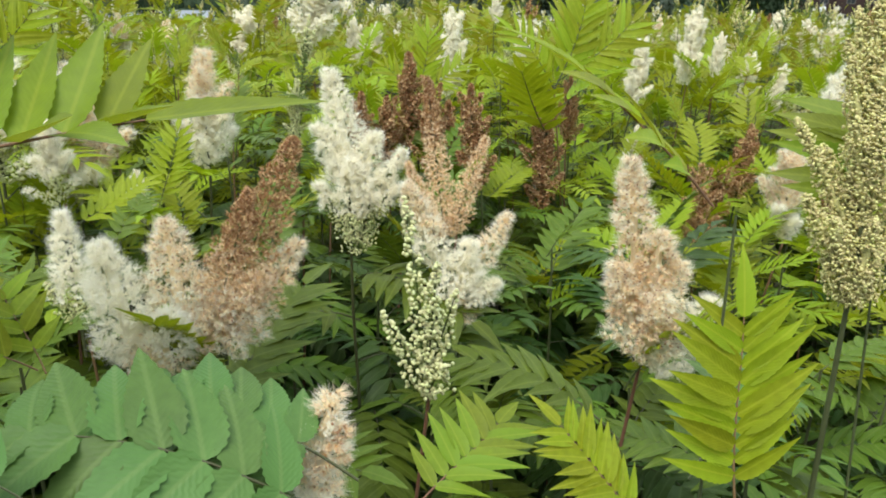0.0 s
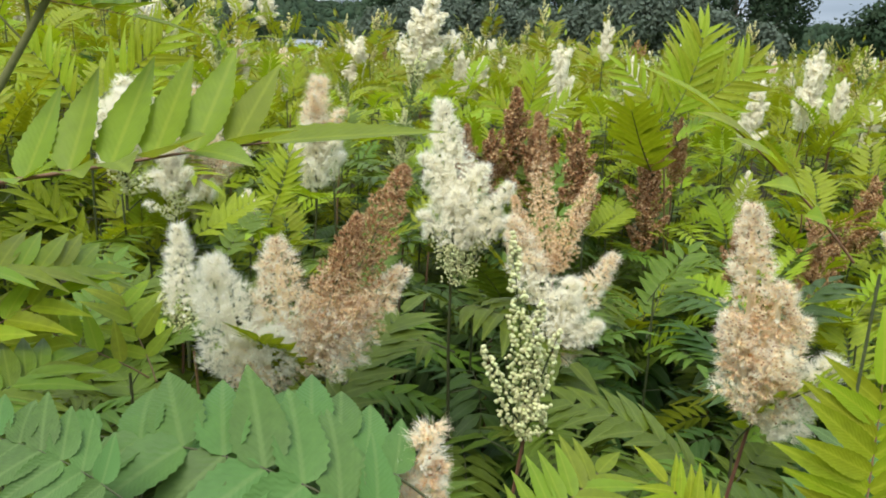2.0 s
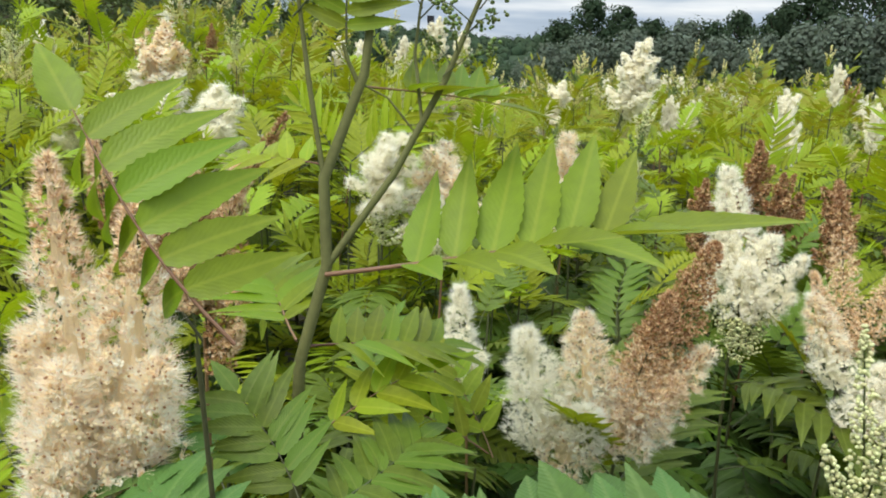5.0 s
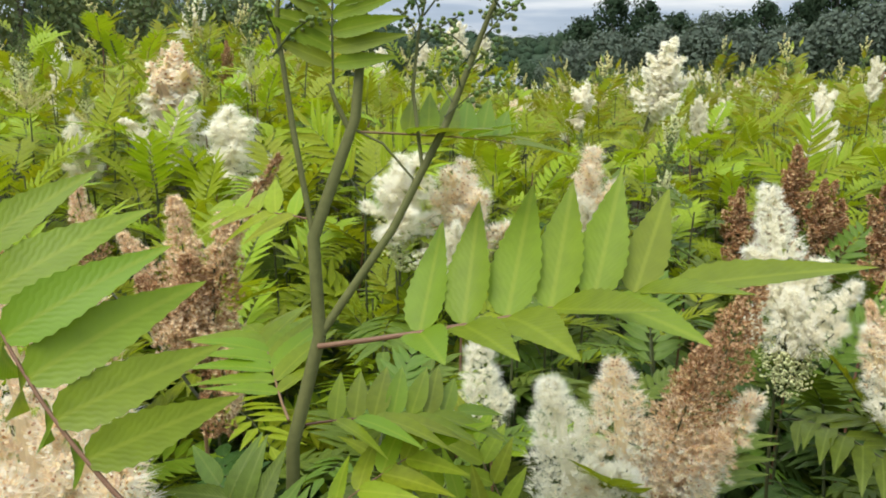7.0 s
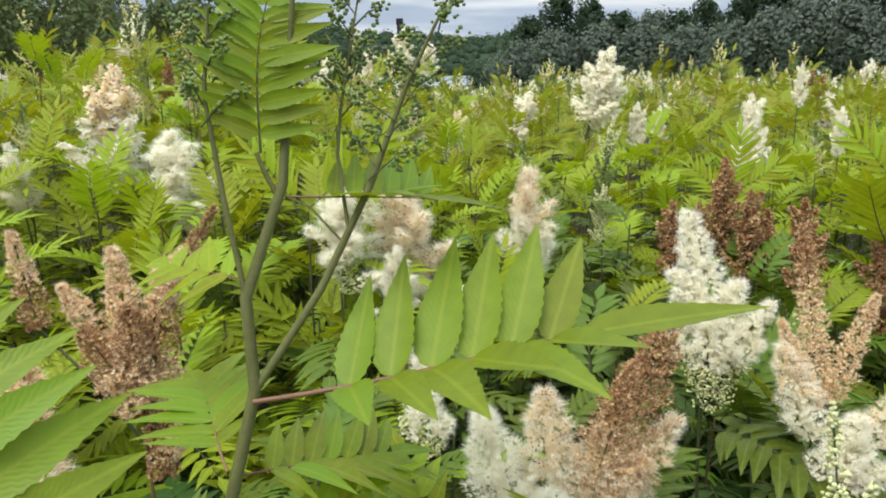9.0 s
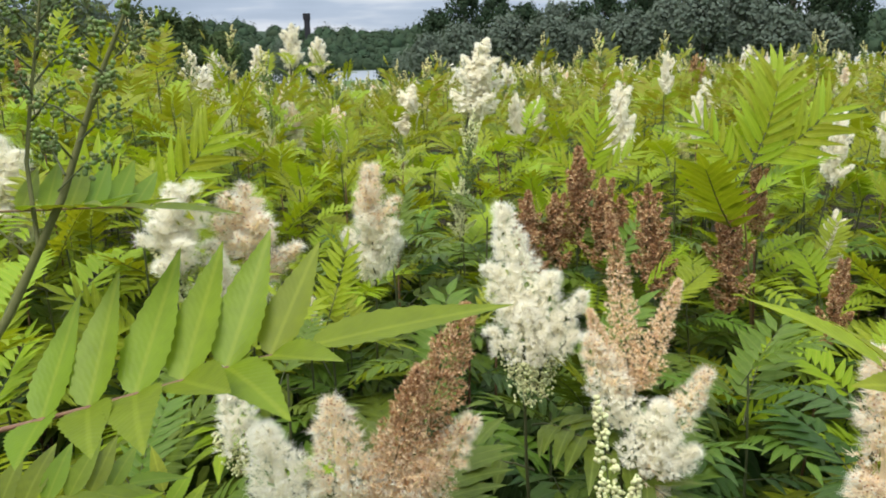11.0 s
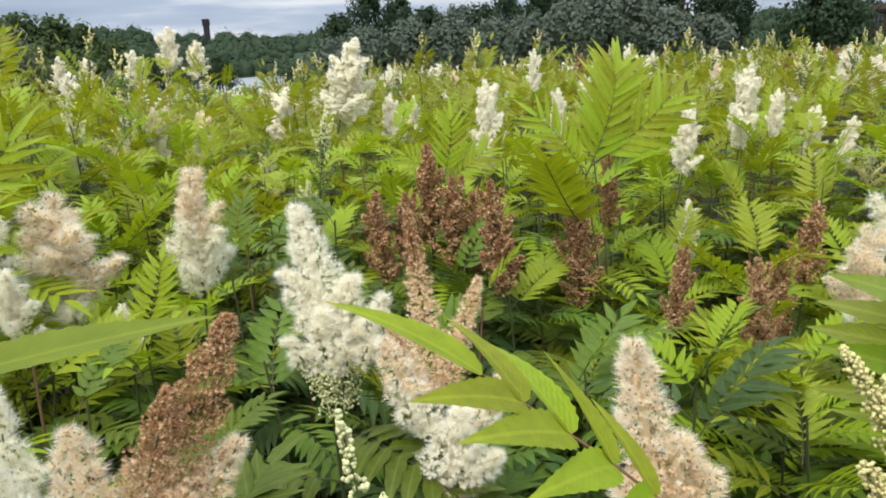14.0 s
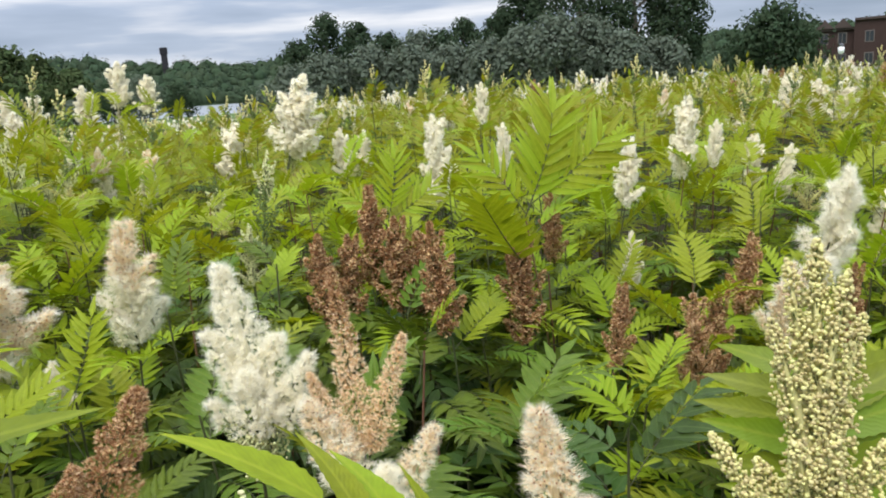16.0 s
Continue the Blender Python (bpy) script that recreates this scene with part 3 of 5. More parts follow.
def far_woods():
    rnd = random.Random(5)
    h = Heap()
    for i in range(2800):
        az = rnd.uniform(-50, 48)
        r = rnd.uniform(494, 660) if i % 3 else rnd.uniform(492, 505)
        a = radians(az)
        x, y = r * math.sin(a), r * math.cos(a)
        z = land(x, y)
        tall = rnd.uniform(6, 11) * (1 + 0.3 * math.sin(az * 0.9))
        wide = rnd.uniform(9, 15)
        start = len(h.v)
        h.ball(Vector((0, 0, 0)), 1.0, 0, rnd)
        for k in range(start, len(h.v)):
            q = h.v[k]
            h.v[k] = Vector((x + q.x * wide * 0.44, y + q.y * wide * 0.44, z + tall * 0.10 + q.z * tall * 0.74))
        for k in range(28):
            d = Vector((rnd.gauss(0, 1), rnd.gauss(0, 1), abs(rnd.gauss(0, 1)))).normalized()
            p = Vector((x, y, z + tall * 0.12)) + Vector((d.x * wide * 0.5, d.y * wide * 0.5, d.z * tall * 0.85)) * rnd.uniform(0.8, 1.05)
            q = (d + Vector((rnd.gauss(0, 0.2), rnd.gauss(0, 0.2), rnd.gauss(0, 0.2)))).normalized()
            a1 = q.cross(Vector((rnd.gauss(0, 1), rnd.gauss(0, 1), rnd.gauss(0, 1)))).normalized()
            b1 = q.cross(a1)
            s = rnd.uniform(0.5, 1.2)
            h.quad(p - a1 * s, p + b1 * s * 0.8, p + a1 * s, p - b1 * s * 0.8, 0)
    tagged(new("far_woods", h.mesh("far_woods", [M_FAR])), "dark green woods covering the hill beyond the river", "woods", kind="stuff")


far_woods()


def plain_box(h, x0, y0, z0, x1, y1, z1, mi=0):
    b = len(h.v)
    h.v += [Vector(p) for p in ((x0, y0, z0), (x1, y0, z0), (x1, y1, z0), (x0, y1, z0), (x0, y0, z1), (x1, y0, z1), (x1, y1, z1), (x0, y1, z1))]
    for f in ((0, 3, 2, 1), (4, 5, 6, 7), (0, 1, 5, 4), (1, 2, 6, 5), (2, 3, 7, 6), (3, 0, 4, 7)):
        h.f.append(tuple(b + i for i in f))
        h.m.append(mi)


def box_mesh(name, dims, material):
    h = Heap()
    plain_box(h, *dims)
    return h.mesh(name, [material], smooth=False)


def water_tower():
    a = radians(-13.85)
    r = 640
    x, y = r * math.sin(a), r * math.cos(a)
    top = 1.6 + r * math.tan(radians(3.72))
    root = new("tower")
    root.location = (x, y, land(x, y))
    tagged(root, "dark square tower rising above the wooded hill", "tower")
    m = mat("dark_concrete", (0.03, 0.03, 0.033), 0.9, 0.2, 0.1, 0.1)
    h = Heap()
    ht = top - land(x, y)
    plain_box(h, -1.9, -1.9, -1, 1.9, 1.9, ht - 5)
    part("shaft", h.mesh("shaft", [m], smooth=False), root)
    part("tower_head", box_mesh("tower_head", (-2.4, -2.4, ht - 5, 2.4, 2.4, ht), m), root)


water_tower()


def brick_building():
    """A brick building of two storeys with gabled dormers on its nearer wing."""
    brick = mat("brown_brick", (0.047, 0.031, 0.026), 0.85, 0.25, 1.2, 0.15, bump=0.3)
    roofm = mat("dark_roof", (0.055, 0.04, 0.038), 0.8, 0.25, 1.5, 0.15)
    trim = mat("pale_trim", (0.42, 0.38, 0.33), 0.8, 0.15, 2, 0.15)
    sash = mat("dark_sash", (0.13, 0.11, 0.10), 0.7, 0.15, 2, 0.2)
    glass = mat("window_glass", (0.03, 0.035, 0.04), 0.12, 0.1, 2, 0.5)
    root = new("building")
    a = radians(33.1)
    r = 118
    x, y = r * math.sin(a), r * math.cos(a)
    z = land(x, y) - 0.1
    root.matrix_basis = pose(x, y, z, 0, 0, -33)
    tagged(root, "brown brick building of two storeys with gabled dormers", "building")
    top = 1.6 + r * math.tan(radians(2.45)) - z
    # wing with dormers, set back, and the nearer block; the wall face is at y = 0 or 1.2
    h = Heap()
    plain_box(h, -4.6, 1.2, 0, 0.0, 12, top - 1.4)
    plain_box(h, 0.0, 0.0, 0, 13.0, 12, top - 0.3)
    part("wall", h.mesh("wall", [brick], smooth=False), root)
    h = Heap()
    plain_box(h, -4.9, 0.9, top - 1.4, -0.003, 12.3, top - 1.1)
    plain_box(h, 0.003, -0.3, top - 0.3, 13.3, 12.3, top)
    for dx in (-3.6, -1.4):
        b = len(h.v)
        h.v += [Vector(p) for p in ((dx - 1.15, 0.7, top - 1.1), (dx + 1.15, 0.7, top - 1.1), (dx, 0.7, top + 0.15), (dx - 1.15, 5, top - 1.1), (dx + 1.15, 5, top - 1.1), (dx, 5, top + 0.15))]
        for f in ((0, 1, 2), (0, 2, 5, 3), (1, 4, 5, 2), (3, 5, 4), (0, 3, 4, 1)):
            h.f.append(tuple(b + i for i in f))
            h.m.append(0)
    part("roof", h.mesh("roof", [roofm], smooth=False), root)
    h = Heap()
    plain_box(h, 0.0, -0.12, 0.9, 13.0, -0.004, 1.25)
    part("stone_band", h.mesh("stone_band", [trim], smooth=False), root)
    for wx, wy in ((-3.6, 1.2), (-1.4, 1.2), (1.8, 0), (4.4, 0), (7.0, 0), (9.6, 0)):
        for zz in (1.6, 4.4):
            if zz + 1.5 > top - 1.5 and wy:
                zz -= 0.3
            win = part("window", box_mesh("window", (-0.55, -0.05, 0, 0.55, -0.006, 1.5), sash), root, pose(wx, wy, zz))
            part("pane", box_mesh("pane", (-0.45, -0.07, 0.1, -0.03, -0.054, 1.4), glass), win)
            part("pane", box_mesh("pane", (0.03, -0.07, 0.1, 0.45, -0.054, 1.4), glass), win)
    return root


brick_building()


def street_lamp():
    a = radians(32.4)
    r = 96
    x, y = r * math.sin(a), r * math.cos(a)
    z = land(x, y)
    root = new("street_lamp")
    root.location = (x, y, z)
    tagged(root, "slim dark street lamp with a white glass lantern", "street lamp")
    metal = mat("lamp_metal", (0.04, 0.04, 0.045), 0.5, 0.1, 5, 0.4)
    milk = mat("milk_glass", (0.85, 0.85, 0.85), 0.3, 0.05, 5, 0.4)
    top = 1.6 + r * math.tan(radians(0.53)) - z
    h = Heap()
    h.tube([(0, 0, 0), (0, 0, 0.5), (0, 0, top - 0.45)], [0.09, 0.06, 0.045], 0, 8)
    part("pole", h.mesh("pole", [metal]), root)
    h = Heap()
    h.tube([(0, 0, top - 0.45), (0, 0, top - 0.3), (0, 0, top + 0.25), (0, 0, top + 0.45)], [0.10, 0.28, 0.34, 0.08], 0, 10)
    part("lantern", h.mesh("lantern", [milk]), root)
    h = Heap()
    h.tube([(0, 0, top + 0.46), (0, 0, top + 0.5), (0, 0, top + 0.75)], [0.38, 0.30, 0.02], 0, 10)
    part("lamp_cap", h.mesh("lamp_cap", [metal]), root)


street_lamp()


# ---------------------------------------------------------------- the shoots that stand nearest
def own_head(seed, foot, spikes, parent, step=0.0075):
    """A flower head of separate clusters on one branched stalk: each from its base to its tip, with its radius and what it carries."""
    rnd = random.Random(seed)
    h = Heap()
    c = Vector(spikes[0][0]) - Vector(foot)
    h.tube([c - Vector((0, 0, 0.06)), c], [0.0028, 0.0024], STEM_, 6)
    for b, e, r, kinds in spikes[1:]:
        q = Vector(b) - Vector(foot)
        h.tube([c - Vector((0, 0, 0.05)), (c + q) * 0.5 - Vector((0, 0, 0.015)), q], [0.002, 0.0017, 0.0014], STEM_, 4)
    head = part("flower_head", h.mesh("flower_head", HEAD), parent)
    for b, e, r, kinds in spikes:
        g = Heap()
        spike(g, Vector(b) - Vector(foot), Vector(e) - Vector(foot), r, kinds, rnd, step)
        part("flower_spike", g.mesh("flower_spike", HEAD, smooth=kinds[0].endswith("bud")), head)


def special(foot, spikes, seed, label, step=0.0075, leaves=8, top_young=0.15, reach=(0.45, 0.98)):
    """A shoot with a flower head of its own shape."""
    foot = Vector(foot)
    b = Vector(spikes[0][0])
    root = shrub(foot, b - Vector((0, 0, 0.03)), None, seed, leaves=leaves, top_young=top_young, label=label, reach=reach)
    own_head(seed, foot, spikes, root, step)
    return root


special((0.06, 0.98, 0), [
    ((0.095, 0.955, 1.17), (0.07, 1.02, 1.41), 0.025, ["tan", "tan", "brown"]),
    ((0.105, 0.95, 1.18), (0.158, 0.97, 1.325), 0.022, ["tan"]),
    ((0.08, 0.92, 1.14), (0.03, 0.92, 1.265), 0.028, ["white", "cream"]),
    ((0.11, 0.90, 1.10), (0.19, 0.92, 1.215), 0.024, ["white", "cream"]),
    ((0.10, 0.89, 1.09), (0.125, 0.885, 1.185), 0.036, ["white", "white"]),
    ((0.09, 0.90, 1.06), (0.17, 0.88, 1.12), 0.028, ["cream", "white"]),
    ((0.08, 0.93, 1.17), (0.035, 0.95, 1.29), 0.020, ["cream", "tan"]),
], 301, "false spiraea shoot with a flower head brown above and cream below", 0.0062)
special((-0.24, 0.78, 0), [
    ((-0.210, 0.71, 1.14), (-0.120, 0.79, 1.352), 0.046, ["tan", "brown", "brown"]),
    ((-0.252, 0.69, 1.13), (-0.272, 0.72, 1.265), 0.042, ["white", "cream", "cream"]),
    ((-0.235, 0.68, 1.12), (-0.155, 0.69, 1.205), 0.038, ["cream", "cream", "tan"]),
    ((-0.300, 0.67, 1.115), (-0.340, 0.685, 1.250), 0.042, ["white"]),
    ((-0.285, 0.66, 1.10), (-0.252, 0.64, 1.180), 0.044, ["cream", "white"]),
    ((-0.222, 0.69, 1.13), (-0.172, 0.73, 1.300), 0.038, ["tan", "brown"]),
    ((-0.200, 0.70, 1.12), (-0.118, 0.76, 1.225), 0.030, ["cream", "tan", "cream"]),
], 302, "false spiraea shoot with a leaning flower head, half white, half rust-brown", 0.0064)
special((0.02, 0.72, 0), [
    ((0.035, 0.62, 1.11), (0.005, 0.62, 1.315), 0.020, ["bud"]),
    ((0.035, 0.62, 1.10), (0.065, 0.61, 1.21), 0.020, ["bud"]),
    ((0.03, 0.61, 1.09), (-0.02, 0.60, 1.19), 0.020, ["bud"]),
    ((0.035, 0.62, 1.12), (0.04, 0.595, 1.25), 0.018, ["bud"]),
    ((0.035, 0.62, 1.08), (0.05, 0.585, 1.13), 0.026, ["bud"]),
], 303, "false spiraea shoot with a slim head of round cream buds", 0.0085, leaves=6, reach=(0.4, 0.8))
special((0.27, 0.70, 0), [
    ((0.295, 0.64, 1.15), (0.264, 0.635, 1.355), 0.032, ["cream", "tan", "cream", "cream"]),
    ((0.300, 0.63, 1.135), (0.332, 0.62, 1.235), 0.032, ["tan", "cream", "cream"]),
    ((0.290, 0.63, 1.135), (0.252, 0.62, 1.235), 0.030, ["cream", "tan", "cream"]),
    ((0.305, 0.62, 1.10), (0.375, 0.61, 1.190), 0.036, ["white"]),
    ((0.300, 0.62, 1.12), (0.300, 0.59, 1.205), 0.034, ["cream", "tan", "cream"]),
    ((0.295, 0.63, 1.18), (0.303, 0.61, 1.275), 0.029, ["cream", "tan", "cream"]),
], 304, "false spiraea shoot with a spent cream and tan flower head", 0.0066)
special((-0.45, 1.00, 0), [
    ((-0.455, 0.93, 1.055), (-0.470, 0.94, 1.220), 0.030, ["bud", "white", "white", "white"]),
    ((-0.455, 0.93, 1.055), (-0.425, 0.93, 1.120), 0.021, ["bud", "white"]),
    ((-0.460, 0.93, 1.055), (-0.500, 0.93, 1.115), 0.021, ["bud"]),
], 305, "false spiraea shoot with a small white flower head over round buds")
special((-0.10, 0.46, 0), [
    ((-0.090, 0.400, 1.125), (-0.070, 0.412, 1.195), 0.022, ["white", "cream"]),
    ((-0.088, 0.390, 1.090), (-0.098, 0.394, 1.150), 0.022, ["white", "cream"]),
    ((-0.088, 0.395, 1.110), (-0.060, 0.400, 1.165), 0.020, ["cream", "tan"]),
    ((-0.090, 0.385, 1.070), (-0.085, 0.380, 1.115), 0.022, ["white"]),
], 306, "low false spiraea shoot with a small fading flower head", leaves=5, reach=(0.4, 0.85))
special((0.377, 0.425, 0), [
    ((0.381, 0.402, 1.375), (0.395, 0.439, 1.535), 0.023, ["ybud"]),
    ((0.382, 0.406, 1.396), (0.358, 0.421, 1.495), 0.017, ["ybud"]),
    ((0.382, 0.406, 1.396), (0.425, 0.436, 1.487), 0.017, ["ybud"]),
    ((0.384, 0.414, 1.427), (0.384, 0.451, 1.521), 0.015, ["ybud"]),
    ((0.384, 0.414, 1.427), (0.403, 0.419, 1.520), 0.015, ["ybud"]),
    ((0.377, 0.39, 1.327), (0.321, 0.417, 1.430), 0.017, ["ybud"]),
    ((0.378, 0.391, 1.330), (0.354, 0.425, 1.406), 0.021, ["ybud"]),
    ((0.378, 0.393, 1.339), (0.415, 0.396, 1.425), 0.021, ["ybud"]),
    ((0.377, 0.387, 1.315), (0.447, 0.412, 1.390), 0.018, ["ybud"]),
    ((0.375, 0.38, 1.285), (0.324, 0.393, 1.370), 0.022, ["ybud"]),
    ((0.374, 0.379, 1.279), (0.341, 0.373, 1.355), 0.022, ["ybud"]),
    ((0.375, 0.38, 1.285), (0.424, 0.394, 1.352), 0.022, ["ybud"]),
    ((0.374, 0.378, 1.276), (0.373, 0.366, 1.355), 0.022, ["ybud"]),
    ((0.379, 0.397, 1.357), (0.355, 0.386, 1.435), 0.021, ["ybud"]),
    ((0.379, 0.397, 1.357), (0.378, 0.385, 1.436), 0.021, ["ybud"]),
], 307, "tall false spiraea shoot with a dense head of yellowish buds", 0.0040, leaves=5, reach=(0.422, 0.8))
special((-0.60, 0.36, 0), [
    ((-0.620, 0.28, 1.235), (-0.650, 0.29, 1.475), 0.032, ["cream", "cream", "tan"]),
    ((-0.590, 0.28, 1.235), (-0.580, 0.29, 1.445), 0.036, ["cream", "cream", "tan"]),
    ((-0.620, 0.27, 1.215), (-0.670, 0.28, 1.345), 0.034, ["cream"]),
    ((-0.600, 0.27, 1.215), (-0.550, 0.27, 1.335), 0.032, ["cream"]),
    ((-0.610, 0.26, 1.215), (-0.610, 0.24, 1.335), 0.036, ["cream"]),
], 308, "false spiraea shoot with a broad cream flower head", 0.0068, leaves=4, reach=(0.4, 0.75))
special((-0.72, 0.72, 0), [
    ((-0.715, 0.62, 1.25), (-0.745, 0.63, 1.44), 0.034, ["brown", "tan", "tan"]),
    ((-0.710, 0.62, 1.27), (-0.670, 0.62, 1.43), 0.032, ["tan", "brown", "tan"]),
    ((-0.720, 0.62, 1.28), (-0.800, 0.61, 1.40), 0.028, ["brown", "tan"]),
    ((-0.715, 0.61, 1.26), (-0.765, 0.59, 1.36), 0.036, ["tan", "brown"]),
    ((-0.700, 0.62, 1.36), (-0.612, 0.62, 1.49), 0.012, ["tan", "brown"]),
    ((-0.690, 0.62, 1.40), (-0.640, 0.63, 1.455), 0.014, ["tan"]),
    ((-0.715, 0.61, 1.28), (-0.700, 0.58, 1.39), 0.036, ["tan", "brown"]),
    ((-0.705, 0.61, 1.22), (-0.640, 0.59, 1.31), 0.020, ["brown", "tan"]),
    ((-0.705, 0.61, 1.18), (-0.655, 0.59, 1.25), 0.018, ["brown", "tan"]),
    ((-0.850, 0.63, 1.34), (-0.870, 0.63, 1.455), 0.020, ["brown", "tan"]),
], 309, "false spiraea shoot with a dried tan-brown seed head", 0.0064, leaves=5, reach=(0.4, 0.85))


def hero(tip, base, kind, seed, wide=1.0, leaves=9, young=0.3, label=""):
    tip, base = Vector(tip), Vector(base)
    ln = (tip - base).length
    foot = (base.x - 0.3 * (tip.x - base.x), base.y + 0.04, 0)
    return shrub(foot, tip, kind, seed, size=ln / 0.25, near=base.y < (3.0 if kind == "bud" else 1.5 if kind == "brown" else 1.7), leaves=leaves, top_young=young, label=label, wide=wide)


special((-0.02, 1.08, 0), [
    ((-0.045, 1.030, 1.250), (-0.082, 1.055, 1.418), 0.036, ["white"]),
    ((-0.050, 1.020, 1.245), (-0.103, 1.020, 1.335), 0.028, ["white"]),
    ((-0.035, 1.020, 1.220), (-0.010, 1.020, 1.325), 0.030, ["white"]),
    ((-0.040, 1.000, 1.200), (-0.050, 0.980, 1.290), 0.034, ["white"]),
    ((-0.032, 1.010, 1.195), (0.034, 1.000, 1.300), 0.020, ["bud", "white", "white"]),
    ((-0.035, 1.000, 1.175), (0.022, 0.990, 1.245), 0.021, ["bud", "white"]),
    ((-0.035, 1.000, 1.150), (-0.018, 0.980, 1.235), 0.026, ["bud", "bud", "white"]),
    ((-0.045, 1.000, 1.155), (-0.102, 0.990, 1.250), 0.022, ["bud", "bud", "white"]),
    ((-0.040, 1.000, 1.140), (-0.055, 0.970, 1.205), 0.030, ["bud"]),
], 321, "false spiraea shoot with a white flower head opening from round buds", 0.0066, top_young=0.1)
hero((-0.36, 1.52, 1.42), (-0.35, 1.46, 1.17), "cream", 322, 1.1, young=0.2)
hero((-0.63, 1.53, 1.36), (-0.66, 1.47, 1.08), "cream", 323, 1.35, young=0.2)
hero((-0.49, 1.44, 1.18), (-0.51, 1.42, 1.06), "white", 324, young=0.2)
hero((-0.733, 1.405, 1.396), (-0.742, 1.352, 1.165), "white", 325, 1.35, young=0.2)
for i, (tip, base) in enumerate((((0.25, 1.71, 1.34), (0.30, 1.65, 1.07)), ((0.47, 1.85, 1.29), (0.50, 1.78, 0.98)), ((0.115, 1.96, 1.40), (0.125, 1.91, 1.13)), ((-0.015, 1.89, 1.30), (0.00, 1.84, 1.05)), ((0.175, 1.91, 1.325), (0.19, 1.87, 1.06)), ((0.055, 1.93, 1.285), (0.065, 1.88, 1.03)), ((0.23, 1.97, 1.27), (0.235, 1.92, 1.03)), ((0.90, 1.65, 1.14), (0.89, 1.6, 0.9)), ((0.69, 1.67, 1.17), (0.61, 1.64, 0.97)), ((0.78, 1.51, 1.16), (0.80, 1.47, 0.95)), ((1.06, 1.81, 1.23), (1.01, 1.77, 1.0)), ((0.62, 2.1, 1.33), (0.63, 2.05, 1.12)))):
    hero(tip, base, "brown", 330 + i, 1.3 if i in (2, 3, 4, 5, 6) else 1.2, young=0.2, leaves=7)
for i, (tip, base, kind) in enumerate((
        ((-0.01, 3.68, 1.46), (0.03, 3.62, 1.21), "white"), ((0.10, 3.77, 1.44), (0.07, 3.72, 1.22), "white"), ((0.38, 3.07, 1.51), (0.41, 2.98, 1.16), "white"),
        ((0.59, 2.66, 1.49), (0.59, 2.62, 1.33), "white"), ((0.94, 2.34, 1.435), (0.84, 2.30, 1.25), "white"), ((1.21, 2.55, 1.535), (1.13, 2.50, 1.28), "white"),
        ((-0.14, 3.53, 1.72), (-0.34, 3.46, 1.42), "white"), ((-1.77, 6.29, 1.96), (-1.82, 6.20, 1.62), "white"), ((-1.56, 6.26, 1.85), (-1.58, 6.19, 1.57), "white"),
        ((-0.55, 4.09, 1.51), (-0.72, 4.03, 1.25), "white"), ((-1.38, 4.09, 1.53), (-1.38, 4.05, 1.33), "white"), ((-1.14, 2.86, 1.56), (-1.10, 2.79, 1.27), "bud"),
        ((-0.16, 2.24, 1.49), (-0.25, 2.18, 1.25), "bud"), ((-1.04, 3.46, 1.46), (-1.03, 3.4, 1.22), "cream"), ((-0.83, 3.46, 1.44), (-0.94, 3.4, 1.20), "cream"),
        ((1.69, 3.05, 1.35), (1.64, 3.0, 1.15), "cream"), ((0.91, 2.27, 1.15), (0.89, 2.22, 0.96), "white"), ((1.13, 1.53, 1.42), (0.98, 1.5, 1.18), "white"),
        ((0.88, 1.31, 1.26), (0.89, 1.27, 1.05), "cream"), ((1.59, 2.82, 1.37), (1.55, 2.78, 1.17), "white"), ((1.72, 2.80, 1.33), (1.58, 2.78, 1.17), "white"),
        ((-1.58, 1.93, 1.64), (-1.67, 1.84, 1.30), "cream"), ((-1.31, 1.74, 1.48), (-1.27, 1.69, 1.22), "white"),
        ((-0.57, 1.21, 1.31), (-0.56, 1.19, 1.16), "white"),
        ((-2.69, 6.415, 1.784), (-2.676, 6.353, 1.514), "white"),
        ((-2.604, 6.713, 1.769), (-2.588, 6.651, 1.494), "white"),
        ((-2.089, 6.376, 1.799), (-2.08, 6.302, 1.473), "white"),
        ((-1.817, 6.312, 1.6), (-1.797, 6.266, 1.403), "white"),
        ((2.914, 4.938, 1.551), (2.841, 4.884, 1.283), "white"),
        ((3.214, 5.111, 1.498), (3.139, 5.058, 1.239), "white"),
        ((3.279, 4.901, 1.499), (3.205, 4.842, 1.214), "white"),
        ((-0.19, 1.96, 1.33), (-0.20, 1.90, 1.17), "bud"),
        ((1.34, 2.62, 1.45), (1.29, 2.56, 1.31), "white"),
        ((0.62, 3.33, 1.63), (0.60, 3.23, 1.49), "white"),
        ((-1.72, 1.64, 1.46), (-1.58, 1.6, 1.32), "white"))):
    hero(tip, base, kind, 350 + i, 1.7 if i == 22 else 1.4 if i in (6, 7, 8, 9, 21, 24, 25, 26, 28, 29, 30) else 0.95, leaves=7)


for i, (x, y, top) in enumerate(((-1.95, 6.0, 1.58), (-1.72, 5.9, 1.66), (-1.48, 6.0, 1.62), (-1.62, 5.7, 1.52), (-1.85, 5.6, 1.50), (-1.3, 5.9, 1.52), (-2.15, 5.8, 1.50))):
    shrub((x, y, 0), (x + 0.02, y, top), None, 380 + i, near=False, leaves=10, top_young=0.9, spread=1.25)


